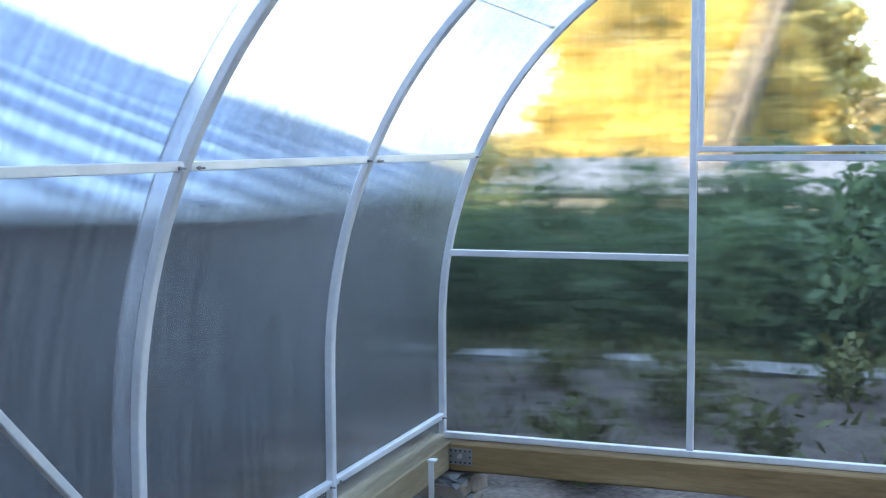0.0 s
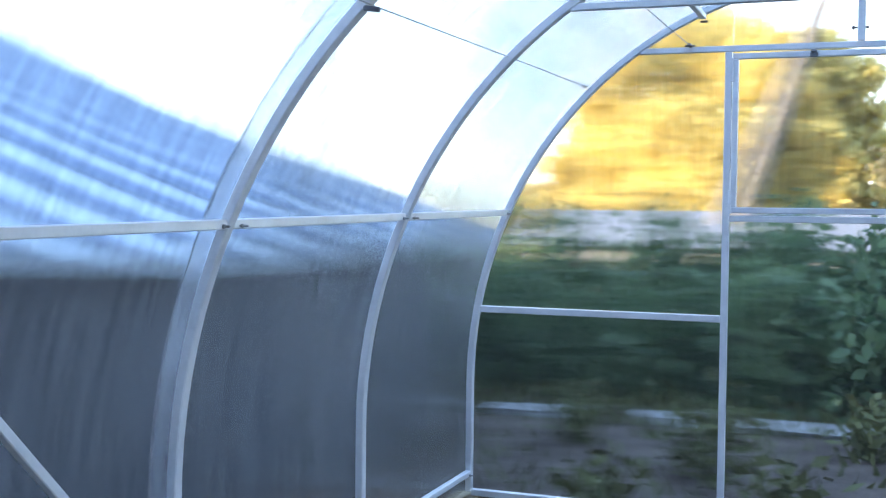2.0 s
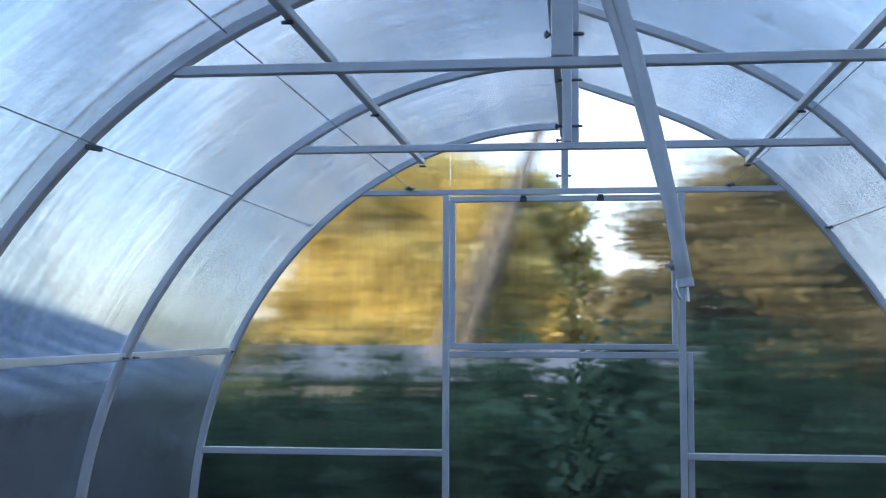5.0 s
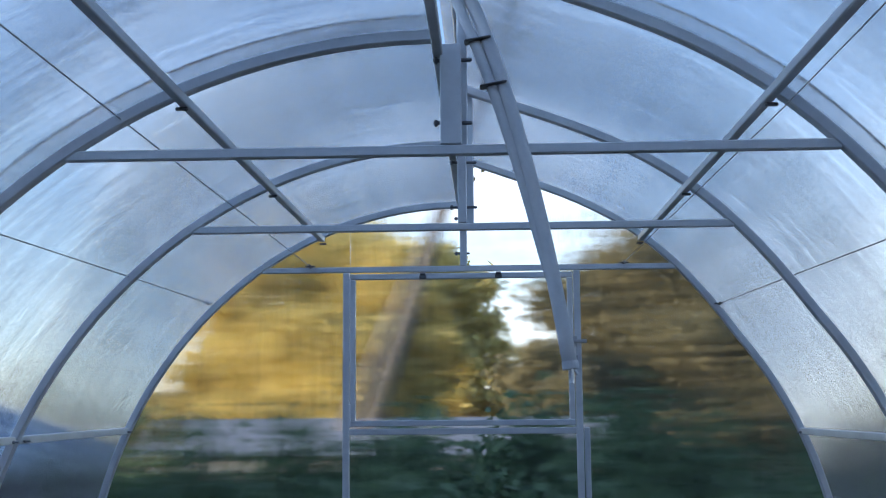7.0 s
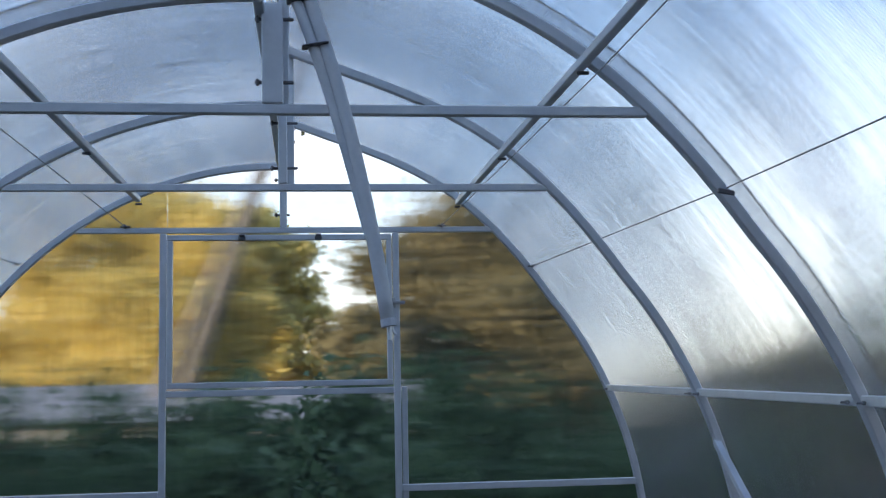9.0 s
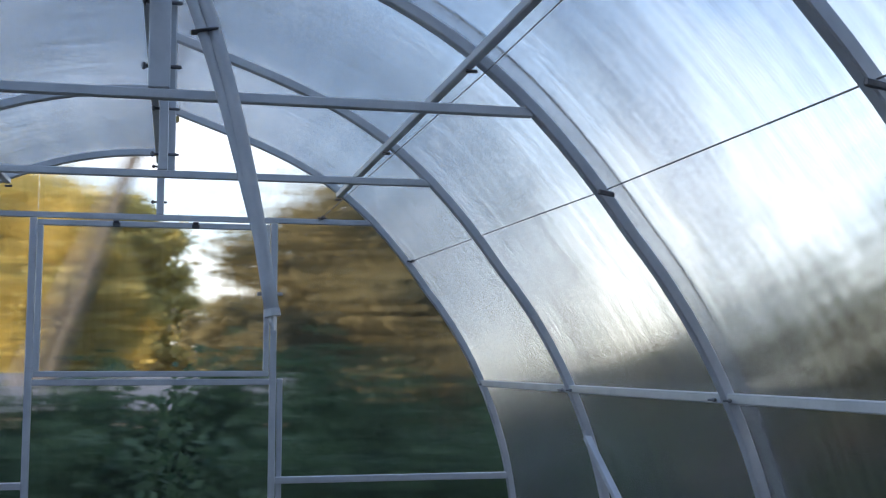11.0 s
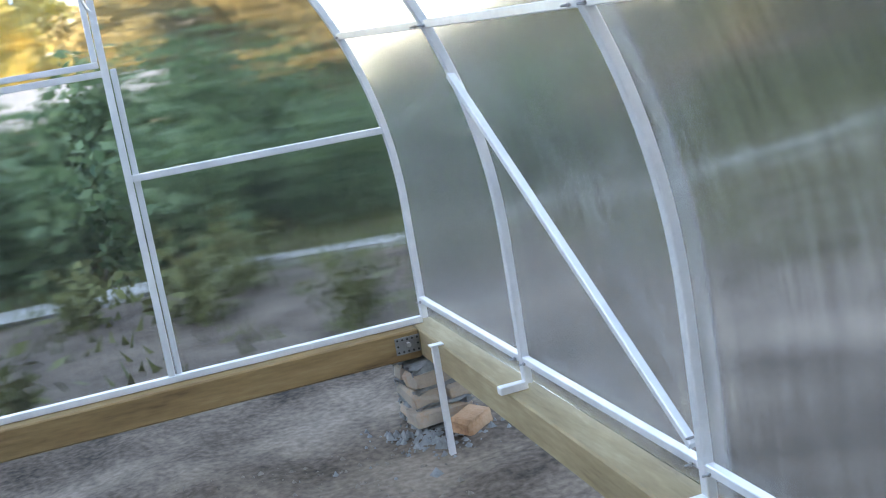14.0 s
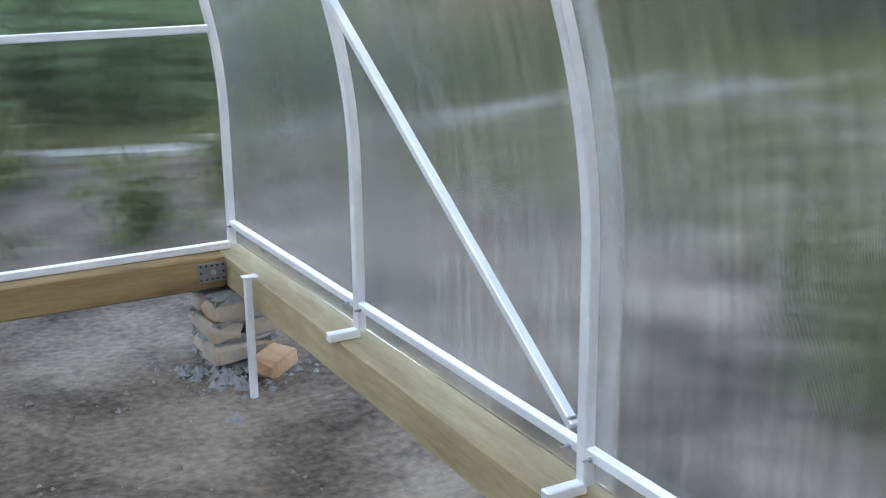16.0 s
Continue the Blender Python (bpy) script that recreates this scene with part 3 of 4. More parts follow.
# vent sash
sash = thing("vent_window", "closed steel-framed polycarbonate vent sash in the end wall", "window")
S0, S1, Z0, Z1, YV = -POST_L + 0.003, POST_X - 0.004, RAIL_Z + 0.032, TIE_Z - 0.030, -0.006
part("sash_rail", bar((S0, YV, Z0), (S1, YV, Z0), 0.022, 0.022), STEEL, sash)
part("sash_rail", bar((S0, YV, Z1), (S1, YV, Z1), 0.022, 0.022), STEEL, sash)
part("sash_stile", bar((S0 + 0.011, YV, Z0 + 0.011), (S0 + 0.011, YV, Z1 - 0.011), 0.022, 0.022, (0, 1, 0)), STEEL, sash)
part("sash_stile", bar((S1 - 0.011, YV, Z0 + 0.011), (S1 - 0.011, YV, Z1 - 0.011), 0.022, 0.022, (0, 1, 0)), STEEL, sash)
clear_box("sash_sheet", S0 - 0.001, S1 + 0.002, Z0 - 0.030, Z1 + 0.030, 0.016, parent=sash)
for hx in (-0.14, 0.16):
    part("hinge", joined(box(hx - 0.014, hx + 0.014, YV - 0.022, YV - 0.010, Z1 - 0.012, Z1 + 0.004, 0.002), tube([(hx - 0.01, YV - 0.02, Z1 + 0.008), (hx + 0.01, YV - 0.02, Z1 + 0.008)], 0.006, 8)), BOLT, sash)
for hz in (Z1 - 0.05, Z0 + 0.03):
    part("hinge", box(-POST_L - 0.004, -POST_L + 0.006, YV - 0.016, YV - 0.008, hz - 0.045, hz + 0.045, 0.002), STEEL, sash)
LZ = 1.472
latch = part("latch", joined(
    bar((S1 - 0.050, YV - 0.022, LZ), (S1 + 0.050, YV - 0.022, LZ), 0.014, 0.014),
    box(S1 - 0.030, S1 + 0.012, YV - 0.018, YV - 0.012, LZ - 0.020, LZ + 0.020, 0.001),
    bar((S1 - 0.022, YV - 0.034, LZ - 0.018), (S1 - 0.022, YV - 0.034, LZ + 0.022), 0.010, 0.010),
    bar((S1 - 0.002, YV - 0.034, LZ - 0.022), (S1 - 0.002, YV - 0.034, LZ + 0.014), 0.008, 0.010)), ZINC, sash, "bright zinc bolt latch")
part("hook", tube([(S1 - 0.006, YV - 0.030, LZ - 0.014), (S1 - 0.004, YV - 0.032, LZ - 0.055), (S1 - 0.012, YV - 0.034, LZ - 0.085), (S1 - 0.004, YV - 0.034, LZ - 0.115), (S1 + 0.006, YV - 0.034, LZ - 0.128)], 0.0055, 8), ZINC, latch)
part("hook_plate", box(S1 - 0.010, S1 + 0.008, YV - 0.032, YV - 0.026, LZ - 0.085, LZ - 0.055, 0.001), ZINC, latch)

# ---- wires along the house ----
# x and z at the end wall, x and z at the third arch
WIRES = [(-0.585, TIE_Z + 0.014, -0.676, arch_z(-0.676, -1) + 0.002), (0.650, TIE_Z + 0.014, 0.757, arch_z(0.757, 1) - 0.02), (-0.992, 1.641, -0.968, 1.608), (1.015, 1.613, 1.043, 1.592)]
for xa, za, xb, zb in WIRES:
    low = abs(xa) > 0.9
    wire = part("wire", tube([(xa, -0.03, za), (xb, -2.1, zb), (xb, NEAR + 0.03, zb)], 0.0017, 6), WIRE)
    tagged(wire, "thin taut steel wire strung along the greenhouse", "wire", "trellis wires")
    part("hook_nut", tube([(xa, -0.05, za), (xa, -0.012, za)], 0.007, 8), BOLT, wire)
    part("hook_bolt", bar((xa - 0.02, -0.02, za), (xa + 0.02, -0.02, za), 0.007, 0.007), BOLT, wire)
    if low:
        for y in ARCH_Y[2:5]:
            part("hook_bolt", bar((xb - 0.02, y - 0.014, zb - 0.005), (xb + 0.02, y - 0.014, zb - 0.012), 0.008, 0.012), BOLT, wire)

# ---- pair of bent pipes hanging from the ridge ----
pipes = thing("hanging_pipe", "pair of bent pale pipes tied together, hanging from the ridge", "pipe")


def pipe_path(dx, t0, t1, n=18):
    p0, p1, p2 = Vector((0.050, -2.06, 2.20)), Vector((0.196, -2.15, 1.87)), Vector((0.277, -2.235, 1.296))
    out = []
    for k in range(n + 1):
        u = t0 + (t1 - t0) * k / n
        out.append((1 - u) ** 2 * p0 + 2 * u * (1 - u) * p1 + u * u * p2 + Vector((dx, 0, 0)))
    return out


part("pipe", tube(pipe_path(0.0, 0, 1), 0.0150, 14), PIPE, pipes, smooth=True)
second = pipe_path(0.0, 0.05, 0.86, 20)
part("pipe", tube([p + Vector((-0.036 * (1 - k / 20) ** 0.6, -0.004 + 0.012 * k / 20, 0)) for k, p in enumerate(second)], 0.0120, 14), PIPE, pipes, smooth=True)
for u in (0.12, 0.27, 0.40):
    c = pipe_path(-0.015, u, u, 1)[0]
    part("cable_tie", bar(c + Vector((-0.036, -0.006, -0.004)), c + Vector((0.022, -0.006, 0.006)), 0.034, 0.005), BOLT, pipes)
part("end_cap", tube([(0.276, -2.235, 1.305), (0.278, -2.236, 1.290)], 0.0165, 14), PIPE, pipes)
part("end_bolt", tube([(0.279, -2.236, 1.29), (0.281, -2.238, 1.262)], 0.004, 8), ZINC, pipes)


# the house spreads a little from the end wall towards its middle
for owner in (frame_ob, cover, sash):
    for ob in owner.children:
        for v in ob.data.vertices:
            v.co.x *= 1 - 0.0095 * (max(v.co.y, -3.2) + 1.05)


# ---- timber base ----
def timber(x0, x1, y0, y1, label):
    b = box(x0, x1, y0, y1, -0.134, -0.019, 0.006)
    return tagged(part("base_beam", b, TIMBER if abs(x0) > BIN or x1 > BIN else TIMBER_BROWN), label, "beam", "base beams")


BIN, BOUT = 1.40, 1.535
timber(-BOUT, -BIN, NEAR - 0.06, 0.06, "squared yellowish treated timber beam under the frame")
timber(BIN, BOUT, NEAR - 0.06, 0.06, "squared yellowish treated timber beam under the frame")
timber(-BIN + 0.002, BIN - 0.002, -0.075, 0.055, "squared brown timber beam under the end wall")
timber(-BIN + 0.002, BIN - 0.002, NEAR - 0.055, NEAR + 0.075, "squared brown timber beam under the end wall")


def pier(x, y, turn):
    """Corner pier of a few rough brick courses in thick mortar."""
    p = thing("brick_pier", "rough low pier of old bricks and grey mortar", "pier", (x, y, GROUND), "corner piers")
    rnd = random.Random(int(x * 10 + y * 7))
    for c in range(3):
        for k in range(2):
            w, d, h = 0.25, 0.115, 0.062
            bm = box(-w / 2, w / 2, -d / 2, d / 2, 0, h, 0.012)
            for v in bm.verts:
                v.co += Vector((rnd.uniform(-1, 1), rnd.uniform(-1, 1), rnd.uniform(-1, 1))) * 0.009
            off = (k - 0.5) * 0.125
            m = pose(off if c % 2 else rnd.uniform(-0.015, 0.015), rnd.uniform(-0.015, 0.015) if c % 2 else off, 0.012 + c * 0.078, rnd.uniform(-2, 2), 0, (90 if c % 2 else 0) + rnd.uniform(-6, 6))
            bm.transform(m)
            part("brick", bm, BRICK, p)
    for c in range(4):
        bm = box(-0.105, 0.105, -0.105, 0.105, c * 0.078 - 0.012, c * 0.078 + 0.014, 0.006)
        bmesh.ops.subdivide_edges(bm, edges=bm.edges, cuts=2)
        for v in bm.verts:
            v.co += Vector((rnd.uniform(-1, 1), rnd.uniform(-1, 1), rnd.uniform(-0.7, 0.7))) * 0.022
        part("mortar", bm, MORTAR, p)
    p.rotation_euler.z = turn
    return p


pier(1.43, -0.03, 0.1)
pier(-1.43, -0.03, -0.12)


def corner_plate(s):
    pl = thing("corner_plate", "perforated zinc angle plate screwed to the beams", "plate", (s * (BIN - 0.052), -0.0765, -0.072))
    part("plate", box(-0.05, 0.05, -0.003, 0.0, -0.034, 0.034, 0.001), ZINC_DULL, pl)
    for i in range(5):
        for j in (-0.024, 0.0, 0.024):
            if abs(j) > 0.01 or i in (0, 4):
                h = tube([(-0.04 + 0.02 * i, -0.0045, j), (-0.04 + 0.02 * i, -0.003, j)], 0.0042, 8)
                part("hole", h, HOLE, pl)
    part("screw", tube([(0.0, -0.004, 0.004), (0.0, -0.022, 0.004)], 0.009, 8), ZINC, pl)
    return pl


corner_plate(1)
corner_plate(-1)


def stake(s, x, y):
    st = thing("ground_stake", "thin galvanised angle stake with a bent top beside the beam", "stake", (x, y, 0), "ground stakes")
    part("shaft", joined(box(-0.011, 0.011, -0.002, 0.002, -0.42, -0.001, 0.0008), box(-0.011, -0.008, 0.002, 0.022, -0.42, -0.001, 0.0008)), STEEL, st)
    part("tab", box(-0.012 if s < 0 else -0.02, 0.02 if s < 0 else 0.03, -0.012, 0.022, 0.0, 0.006, 0.001), STEEL, st)
    return st


stake(1, 1.360, -0.43)
stake(-1, -1.345, -0.43)


# ---- outdoors ----
def leaves(rnd, n, place, size):
    """Small bent leaf blades, two triangles each, scattered by place()."""
    verts, faces = [], []
    for _ in range(n):
        c = Vector(place(rnd))
        u = Vector((rnd.gauss(0, 1), rnd.gauss(0, 1), rnd.gauss(0, 0.7))).normalized()
        v = u.cross(Vector((rnd.gauss(0, 1), rnd.gauss(0, 1), rnd.gauss(0, 1)))).normalized()
        s = size * rnd.uniform(0.6, 1.4)
        k = len(verts)
        verts += [c - u * s, c + v * s * 0.5, c + u * s, c - v * s * 0.5]
        faces += [(k, k + 1, k + 2), (k, k + 2, k + 3)]
    return verts, faces


def tree(name, x, y, h, spread, leaf, seed, n=5000, size=0.14, low=0.25, lean=0.0, label="", group="garden trees"):
    rnd = random.Random(seed)
    t = thing(name, label, "tree", (x, y, GROUND), group)
    path = [(lean * h * u + 0.06 * math.sin(3 * u + seed), 0.05 * math.cos(4 * u), h * 0.9 * u) for u in (0, 0.25, 0.5, 0.75, 1)]
    part("trunk", tube(path, [0.022 * h * (1 - 0.85 * u) + 0.012 for u in (0, 0.25, 0.5, 0.75, 1)], 9), BARK, t, smooth=True)
    centres = []
    limbs = []
    for k in range(13):
        u = low + (1 - low) * (k + rnd.random()) / 13
        a = k * 2.4 + rnd.random()
        r = spread * (0.35 + 0.75 * math.sin(math.pi * min(1, (u - low) / (1 - low) * 0.8 + 0.18))) * rnd.uniform(0.6, 1.1)
        b = Vector((lean * h * u, 0, h * 0.88 * u))
        tip = b + Vector((math.cos(a) * r, math.sin(a) * r, 0.25 * r + rnd.uniform(0, 0.08 * h)))
        limbs.append(tube([b, (b + tip) / 2 + Vector((0, 0, 0.08 * r)), tip], [0.008 * h * (1.1 - u) + 0.008, 0.005 * h * (1.1 - u) + 0.006, 0.004], 6))
        for f in (0.45, 0.75, 1.0):
            centres.append((b.lerp(tip, f), 0.36 * spread * rnd.uniform(0.6, 1.2)))
    centres.append((Vector((lean * h, 0, h * 0.94)), 0.3 * spread))
    part("limb", joined(*limbs), BARK, t)

    def place(r):
        c, rad = centres[r.randrange(len(centres))]
        d = Vector((r.gauss(0, 1), r.gauss(0, 1), r.gauss(0, 0.8)))
        return c + d * rad * 0.55
    v, f = leaves(rnd, n, place, size)
    raw("crown", v, f, leaf, t)
    return t


def bush(seed, h, leaf=LEAF, n=900, size=0.055, r=0.34):
    rnd = random.Random(seed)
    t = thing("garden_plant", "leafy green garden plant in an outdoor bed", "plant", (0, -900, 0), "garden plants")
    stems, tips = [], []
    for k in range(7):
        a, rr = k * 0.9 + rnd.random(), r * rnd.uniform(0.2, 0.8)
        tip = Vector((math.cos(a) * rr, math.sin(a) * rr, h * rnd.uniform(0.75, 1.0)))
        stems.append(tube([(0, 0, 0), tip * 0.5 + Vector((0, 0, 0.1 * h)), tip], [0.012, 0.009, 0.004], 6))
        tips.append(tip)
    part("stems", joined(*stems), STEM, t)

    def place(q):
        tip = tips[q.randrange(7)]
        u = q.uniform(0.15, 1.05)
        return tip * u + Vector((q.gauss(0, 1), q.gauss(0, 1), q.gauss(0, 1))) * r * 0.42
    v, f = leaves(rnd, n, place, size)
    raw("foliage", v, f, leaf, t)
    return t


def plant_beds():
    rnd = random.Random(5)
    heights = (0.85, 1.0, 1.15, 1.3, 1.45)
    protos = [bush(11 + k, h, LEAF, 900, 0.066, 0.32) for k, h in enumerate(heights)] + [bush(31, 0.45, GRASS, 260, 0.05, 0.28), bush(32, 0.3, GRASS, 200, 0.045, 0.2)]
    protos += [bush(41, 1.5, LEAF, 800, 0.062, 0.34), bush(42, 1.62, LEAF, 700, 0.062, 0.30), bush(43, 1.75, LEAF, 680, 0.065, 0.36)]
    spots = []
    for y, step, picks in ((4.7, 0.52, (0, 0, 1)), (5.6, 0.72, (0, 1, 1)), (6.6, 0.95, (1, 2, 3))):
        x = -4.9
        while x < 5.4:
            spots.append((x + rnd.uniform(-0.25, 0.25), y + rnd.uniform(-0.3, 0.3), rnd.choice(picks)))
            x += step
    for x, y, k in ((-0.75, 2.2, 5), (-0.25, 1.1, 6), (0.75, 2.6, 5), (1.1, 3.2, 5), (-1.7, 2.9, 6), (0.1, 3.1, 6), (-1.1, 0.9, 6), (1.5, 1.6, 6), (2.3, 2.4, 5), (2.9, -1.7, 6), (3.3, -1.3, 5), (3.1, -2.1, 6), (3.7, -1.8, 5), (3.6, -0.9, 6)):
        spots.append((x, y, k))
    for i in range(10):
        spots.append((-4.4 + 0.95 * i + rnd.uniform(-0.22, 0.22), rnd.uniform(5.3, 6.9), 7 + (i * 2 + i // 3) % 3))
    for i in range(9):
        spots.append((-1.3 + 0.36 * i + rnd.uniform(-0.1, 0.1), rnd.uniform(5.0, 6.2), 2 + i % 3))
    used = set()
    for x, y, k in spots:
        m = pose(x, y, GROUND, 0, 0, rnd.uniform(0, 360))
        if k not in used:
            used.add(k)
            protos[k].matrix_world = m
        else:
            copy_thing(protos[k], m)


plant_beds()


def strip(name, x0, x1, y0, y1, h, material, label, cat):
    bm = box(x0, x1, y0, y1, GROUND - 0.02, GROUND + h, 0.02)
    return tagged(part(name, bm, material), label, cat, kind="structure")


# sheet added over the ground; its darker soil colour stands for weaker light
bed = box(-4.5, 1.9, 1.2, 3.65, GROUND - 0.02, GROUND + 0.025)
bmesh.ops.subdivide_edges(bed, edges=bed.edges, cuts=30, use_grid_fill=True)
for v in bed.verts:
    if v.co.z > GROUND:
        v.co.z += 0.03 * noise.noise((v.co.x * 3, v.co.y * 3, 1))
tagged(part("garden_bed", bed, BED_SHADE_SOIL, smooth=True), "soil outside the end wall, its weaker light painted as darker colour", "ground", kind="structure")
tagged(part("garden_bed", box(-9, 9, 4.08, 8.2, GROUND - 0.02, GROUND + 0.02), BED_SHADE_SOIL), "soil of a garden bed behind the path, in the same shade-darkened colour", "ground", kind="structure")


def slab_path():
    """A row of old concrete slabs, uneven and partly overgrown."""
    rnd = random.Random(27)
    row = thing("pavement", "row of pale worn concrete slabs along the garden bed", "path", kind="structure")
    x = -9.0
    while x < 9.0:
        w = rnd.uniform(0.35, 0.95)
        slab = box(0, w, -0.16, 0.16, -0.03, 0.055, 0.012)
        for v in slab.verts:
            v.co += Vector((rnd.uniform(-1, 1) * 0.02, rnd.uniform(-1, 1) * 0.03, rnd.uniform(-1, 1) * 0.006))
        slab.transform(pose(x, 3.86 + rnd.uniform(-0.07, 0.07), GROUND + 0.012, rnd.uniform(-2, 2), rnd.uniform(-2, 2), rnd.uniform(-5, 5)))
        part("slab", slab, PATHM, row)
        x += w + rnd.choice((0.03, 0.05, 0.10, 0.35))


slab_path()
strip("pavement", 7.0, 7.15, -30, 3.6, 0.05, EDGING, "weathered concrete edging beside a garden bed", "path")


def grass_field(x0, x1, y0, y1, n, seed, size):
    rnd = random.Random(seed)
    v, f = [], []
    for _ in range(n):
        x, y = rnd.uniform(x0, x1), rnd.uniform(y0, y1)
        h, a = size * rnd.uniform(0.5, 1.5), rnd.uniform(0, 6.283)
        k = len(v)
        w = 0.03
        v += [(x - w * math.cos(a), y - w * math.sin(a), GROUND), (x + w * math.cos(a), y + w * math.sin(a), GROUND), (x + rnd.uniform(-0.1, 0.1), y + rnd.uniform(-0.1, 0.1), GROUND + h)]
        f.append((k, k + 1, k + 2))
    return tagged(raw("grass", v, f, GRASS), "rough green and dry grass", "grass", kind="stuff")


grass_field(-12, 14, 4.1, 12, 24000, 3, 0.16)
grass_field(-5.5, 6.5, 3.55, 4.2, 1300, 5, 0.10)
grass_field(-4.5, 4.5, 1.4, 3.6, 500, 8, 0.10)
grass_field(7.5, 16, -14, 12, 24000, 4, 0.16)
grass_field(3.6, 7.0, -10, 3.5, 3500, 6, 0.10)

# low pale outbuilding behind the plants
pale = thing("garden_house", "low pale grey outbuilding with a light sheet roof behind the plants", "house", (0, 0, GROUND))
part("wall", box(-4.6, 1.7, 12.0, 15.0, 0, 0.94, 0.01), WHITEWALL, pale)
part("eaves", box(-4.7, 1.8, 11.85, 15.1, 0.94, 0.99, 0.01), DARKGAP, pale)
roofb = bmesh.new()
vs = [roofb.verts.new(p) for p in ((-4.75, 11.8, 0.99), (1.85, 11.8, 0.99), (1.85, 13.5, 1.50), (-4.75, 13.5, 1.50), (-4.75, 15.2, 0.99), (1.85, 15.2, 0.99))]
for q in ((0, 1, 2, 3), (3, 2, 5, 4), (0, 3, 4), (1, 5, 2), (0, 4, 5, 1)):
    roofb.faces.new([vs[i] for i in q])
bmesh.ops.recalc_face_normals(roofb, faces=roofb.faces)
part("roof", roofb, GREYROOF, pale)
for k in range(4):
    part("window", box(-3.9 + k * 1.6, -3.3 + k * 1.6, 11.97, 12.0, 0.3, 0.75, 0.005), DARKGAP, pale)

# long low shed beside the greenhouse: dark wall, blue seamed metal roof
shed = thing("shed", "long low shed with dark board wall and blue-grey seamed roof", "shed", (0, 0, 0))
SX, SY0, SY1, EAVE, PITCH = -2.58, -16.0, 3.4, 1.0, 0.36
walls = box(SX - 5.6, SX - 0.25, SY0 + 0.3, SY1 - 0.3, GROUND - 0.02, EAVE + 0.03)
for v in walls.verts:
    if v.co.z > EAVE and v.co.x < SX - 1:
        v.co.z = EAVE + 5.6 * PITCH - 0.06
part("wall", walls, SHEDWALL, shed)
roofs = bmesh.new()
for a, b in ((0.0, 0.05),):
    vs = [roofs.verts.new(p) for p in ((SX, SY0, EAVE), (SX, SY1, EAVE), (SX - 5.9, SY1, EAVE + 5.9 * PITCH), (SX - 5.9, SY0, EAVE + 5.9 * PITCH), (SX, SY0, EAVE - 0.05), (SX, SY1, EAVE - 0.05), (SX - 5.9, SY1, EAVE + 5.9 * PITCH - 0.05), (SX - 5.9, SY0, EAVE + 5.9 * PITCH - 0.05))]
    for q in ((0, 1, 2, 3), (4, 7, 6, 5), (0, 4, 5, 1), (1, 5, 6, 2), (2, 6, 7, 3), (3, 7, 4, 0)):
        roofs.faces.new([vs[i] for i in q])
bmesh.ops.recalc_face_normals(roofs, faces=roofs.faces)
roof_ob = part("roof", roofs, SHEDROOF, shed)
# seam ribs: the shade along them is put into their darker blue
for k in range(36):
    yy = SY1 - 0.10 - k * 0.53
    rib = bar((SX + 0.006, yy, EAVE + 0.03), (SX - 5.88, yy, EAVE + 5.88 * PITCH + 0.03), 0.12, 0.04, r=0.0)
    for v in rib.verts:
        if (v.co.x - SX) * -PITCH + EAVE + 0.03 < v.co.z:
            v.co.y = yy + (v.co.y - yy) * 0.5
    part("roof_rib", rib, ROOF_AND_SEAM_SHADE, roof_ob)

# unseen plain house added behind: closes the garden and blocks sky light from there
house = thing("house", "unseen plain house added behind the greenhouse to block sky light", "house", (0, -13.5, GROUND))
part("wall", box(-7, 7, -2.5, 2.5, -0.02, 4.2), SHEDWALL, house)
hr = bmesh.new()
vs = [hr.verts.new(p) for p in ((-7.4, -3.0, 4.2), (7.4, -3.0, 4.2), (7.4, 3.0, 4.2), (-7.4, 3.0, 4.2), (-7.4, 0, 6.4), (7.4, 0, 6.4))]
for q in ((0, 1, 5, 4), (2, 3, 4, 5), (0, 4, 3), (1, 2, 5), (0, 3, 2, 1)):
    hr.faces.new([vs[i] for i in q])
bmesh.ops.recalc_face_normals(hr, faces=hr.faces)
part("roof", hr, ROOF_AND_SEAM_SHADE, house)

# trees
for k, (x, y, h, r) in enumerate(((-5.9, 22.0, 6.0, 1.7), (-4.4, 25.0, 7.0, 2.2), (-2.7, 22.5, 5.9, 1.9), (-1.9, 21.5, 5.2, 1.4), (-0.9, 22.0, 5.4, 1.15), (-0.8, 20.5, 3.2, 0.9), (-3.6, 20.0, 3.6, 1.6))):
    tree("birch_tree", x, y, h, r, YELLOW, 1 + k, 13000, 0.12, 0.06, label="yellow autumn tree in evening sun")
tree("garden_tree", -2.3, 13.0, 9.0, 0.7, OLIVE, 5, 500, 0.08, 0.6, 0.33, label="tall leaning bare tree trunk with few leaves")
tree("garden_tree", 3.3, 19, 4.9, 2.0, OLIVE, 6, 14000, 0.12, 0.08, label="dull olive autumn tree")
tree("garden_tree", 5.0, 20, 5.2, 2.1, OLIVE, 7, 14000, 0.12, 0.08, label="dull olive autumn tree")
tree("garden_tree", 11.5, 15, 3.1, 2.3, DARKLEAF, 8, 7000, 0.10, 0.08, label="dark leafy garden tree")
tree("garden_tree", 11.0, 6.5, 4.3, 2.6, DARKLEAF, 9, 9000, 0.10, 0.08, label="dark leafy garden tree")
tree("garden_tree", 12.0, 0.5, 6.4, 3.0, DARKLEAF, 10, 9000, 0.10, 0.08, label="dark leafy garden tree")
tree("garden_tree", 12.5, -6.0, 5.6, 2.8, DARKLEAF, 21, 9000, 0.10, 0.08, label="dark leafy garden tree")

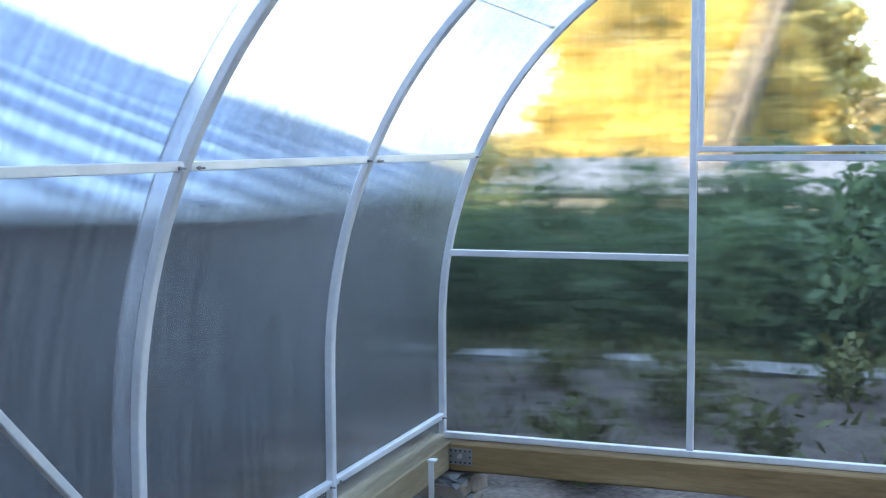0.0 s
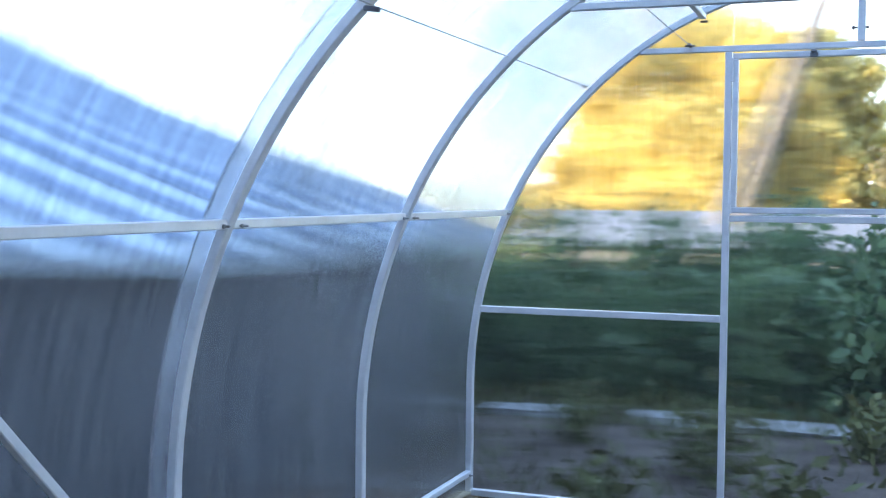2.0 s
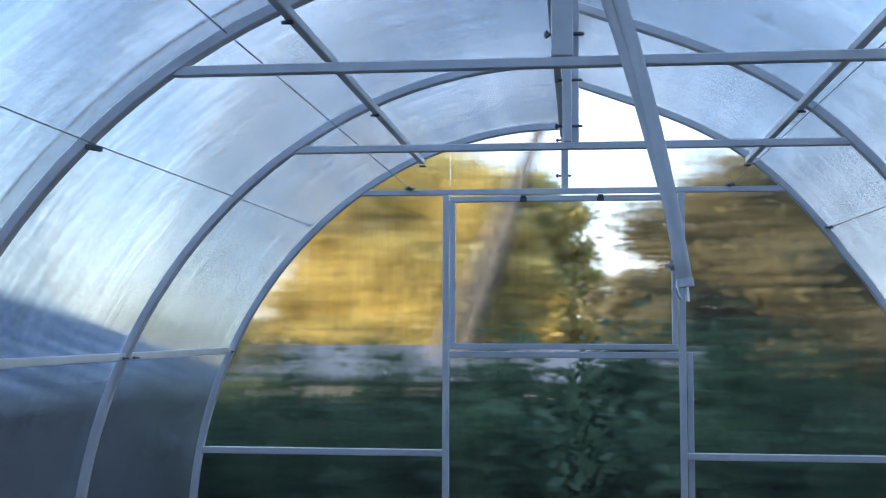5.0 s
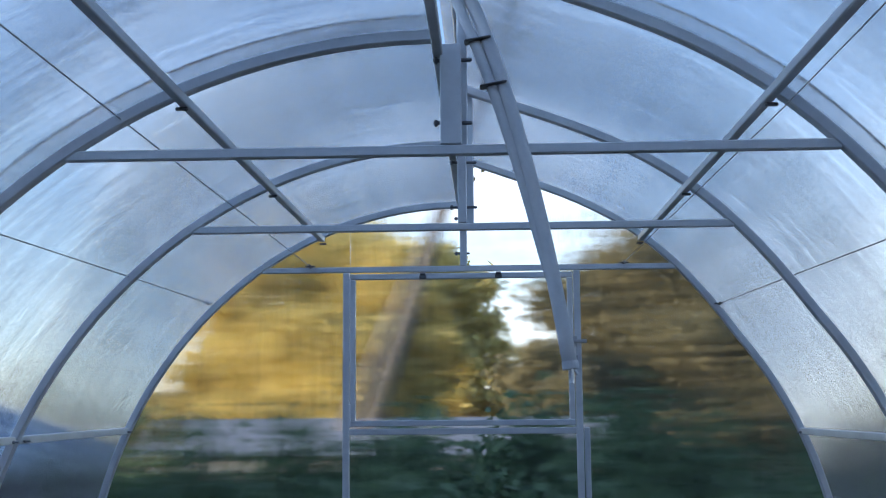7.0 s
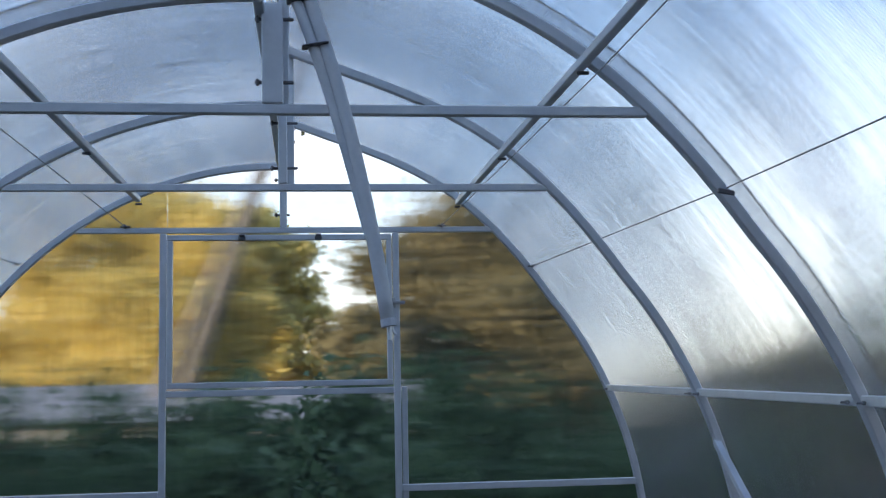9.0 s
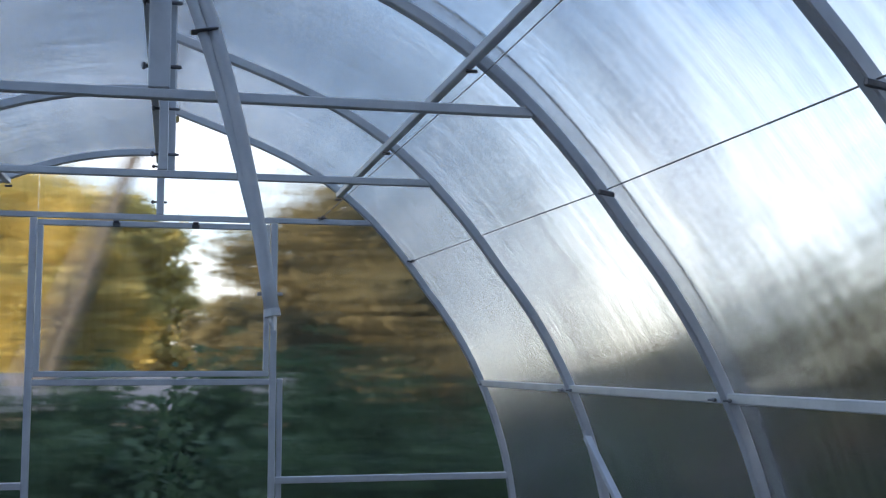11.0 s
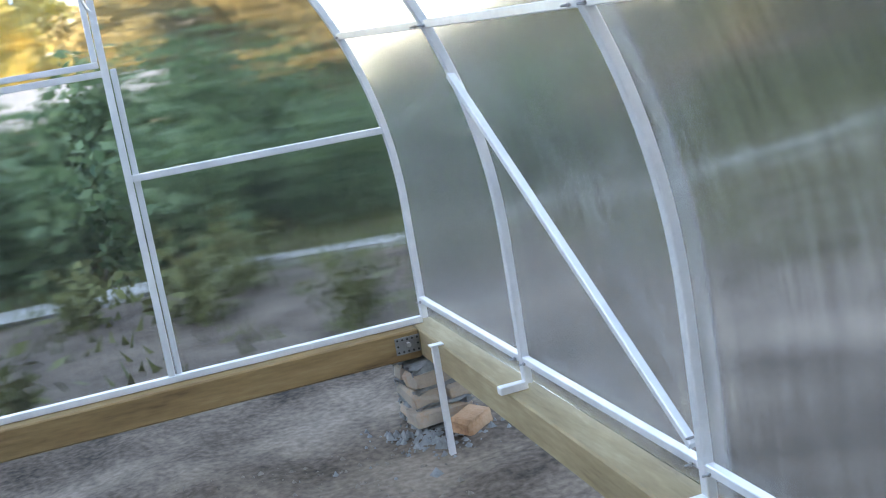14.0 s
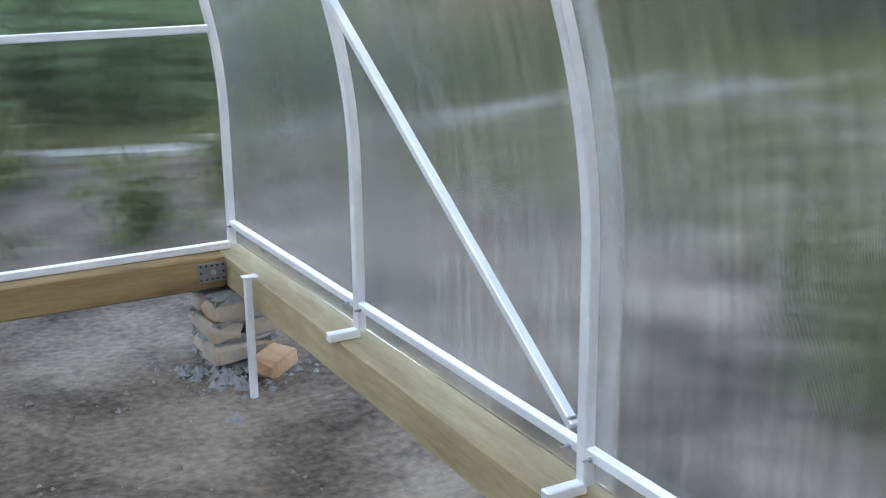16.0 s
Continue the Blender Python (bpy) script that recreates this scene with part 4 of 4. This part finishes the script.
tree("garden_tree", 1.1, 17.5, 2.8, 1.0, OLIVE, 31, 9000, 0.09, 0.08, label="small dull olive autumn tree")


def hedge(x0, y0, x1, y1, h, n, seed, leaf):
    """A loose strip of distant bushes with an uneven top."""
    rnd = random.Random(seed)

    def place(r):
        t = r.random()
        top = h * (0.75 + 0.35 * noise.noise((t * 14, seed, 0)) + 0.15 * noise.noise((t * 60, seed, 4)))
        return (x0 + (x1 - x0) * t + r.gauss(0, 0.5), y0 + (y1 - y0) * t + r.gauss(0, 0.5), GROUND + top * (1 - r.random() ** 1.6) + 0.05)
    v, f = leaves(rnd, n, place, 0.20)
    return tagged(raw("far_bushes", v, f, leaf), "distant strip of dull autumn bushes", "bushes", kind="stuff")


hedge(17, -22, 16, 22, 3.0, 15000, 41, DARKLEAF)
hedge(16, 24, -18, 32, 2.6, 12000, 42, OLIVE)


# ---- crumbs of soil and chips ----
def crumbs():
    rnd = random.Random(9)
    v, f = [], []
    for _ in range(3600):
        x, y = rnd.uniform(-1.33, 1.33), rnd.uniform(-4.4, -0.1)
        s = 0.003 + 0.013 * rnd.random() ** 4
        z = GROUND + 0.035 * noise.noise((x * 1.3, y * 1.3, 0)) + 0.02 * noise.noise((x * 5, y * 5, 3)) + 0.012 * noise.noise((x * 13, y * 13, 5))
        k = len(v)
        a = rnd.uniform(0, 6.28)
        for j in range(4):
            q = a + j * 1.571
            v.append((x + math.cos(q) * s * rnd.uniform(0.7, 1.3), y + math.sin(q) * s * rnd.uniform(0.7, 1.3), z - 0.002))
        v.append((x, y, z + s * rnd.uniform(0.5, 1.0)))
        f += [(k, k + 1, k + 4), (k + 1, k + 2, k + 4), (k + 2, k + 3, k + 4), (k + 3, k, k + 4)]
    return tagged(raw("soil_crumbs", v, f, CLOD), "small crumbs of soil and pale chips", "soil", kind="stuff")



def rubble():
    rnd = random.Random(19)
    v, f = [], []
    for s in (-1, 1):
        for _ in range(420):
            a, r = rnd.uniform(0, 6.28), abs(rnd.gauss(0, 0.16))
            x, y = s * 1.36 + math.cos(a) * r, -0.2 + math.sin(a) * r
            g = 0.004 + 0.02 * rnd.random() ** 3
            z = GROUND + 0.035 * noise.noise((x * 1.3, y * 1.3, 0)) + 0.02 * noise.noise((x * 5, y * 5, 3)) + 0.012 * noise.noise((x * 13, y * 13, 5))
            k = len(v)
            for j in range(5):
                q = a + j * 1.2566
                v.append((x + math.cos(q) * g * rnd.uniform(0.7, 1.4), y + math.sin(q) * g * rnd.uniform(0.7, 1.4), z - 0.004))
            v.append((x, y, z + g * rnd.uniform(0.6, 1.3)))
            f += [(k + j, k + (j + 1) % 5, k + 5) for j in range(5)]
    return tagged(raw("mortar_rubble", v, f, MORTAR), "grey mortar crumbs heaped round the piers", "rubble", kind="stuff")


def loose_brick(x, y, turn, w, label):
    rnd = random.Random(int(x * 100))
    bm = box(-w / 2, w / 2, -0.058, 0.058, 0, 0.062, 0.012)
    for q in bm.verts:
        q.co += Vector((rnd.uniform(-1, 1), rnd.uniform(-1, 1), rnd.uniform(-1, 1))) * 0.006
    ob = part("brick", bm, BRICK_ORANGE)
    ob.matrix_world = pose(x, y, GROUND - 0.004, 3, -4, turn)
    return tagged(ob, label, "brick")


crumbs()
rubble()
loose_brick(1.50, -0.24, 35, 0.15, "broken orange half brick lying on the soil")
loose_brick(-1.30, -0.22, 70, 0.12, "orange broken brick piece lying on the soil")
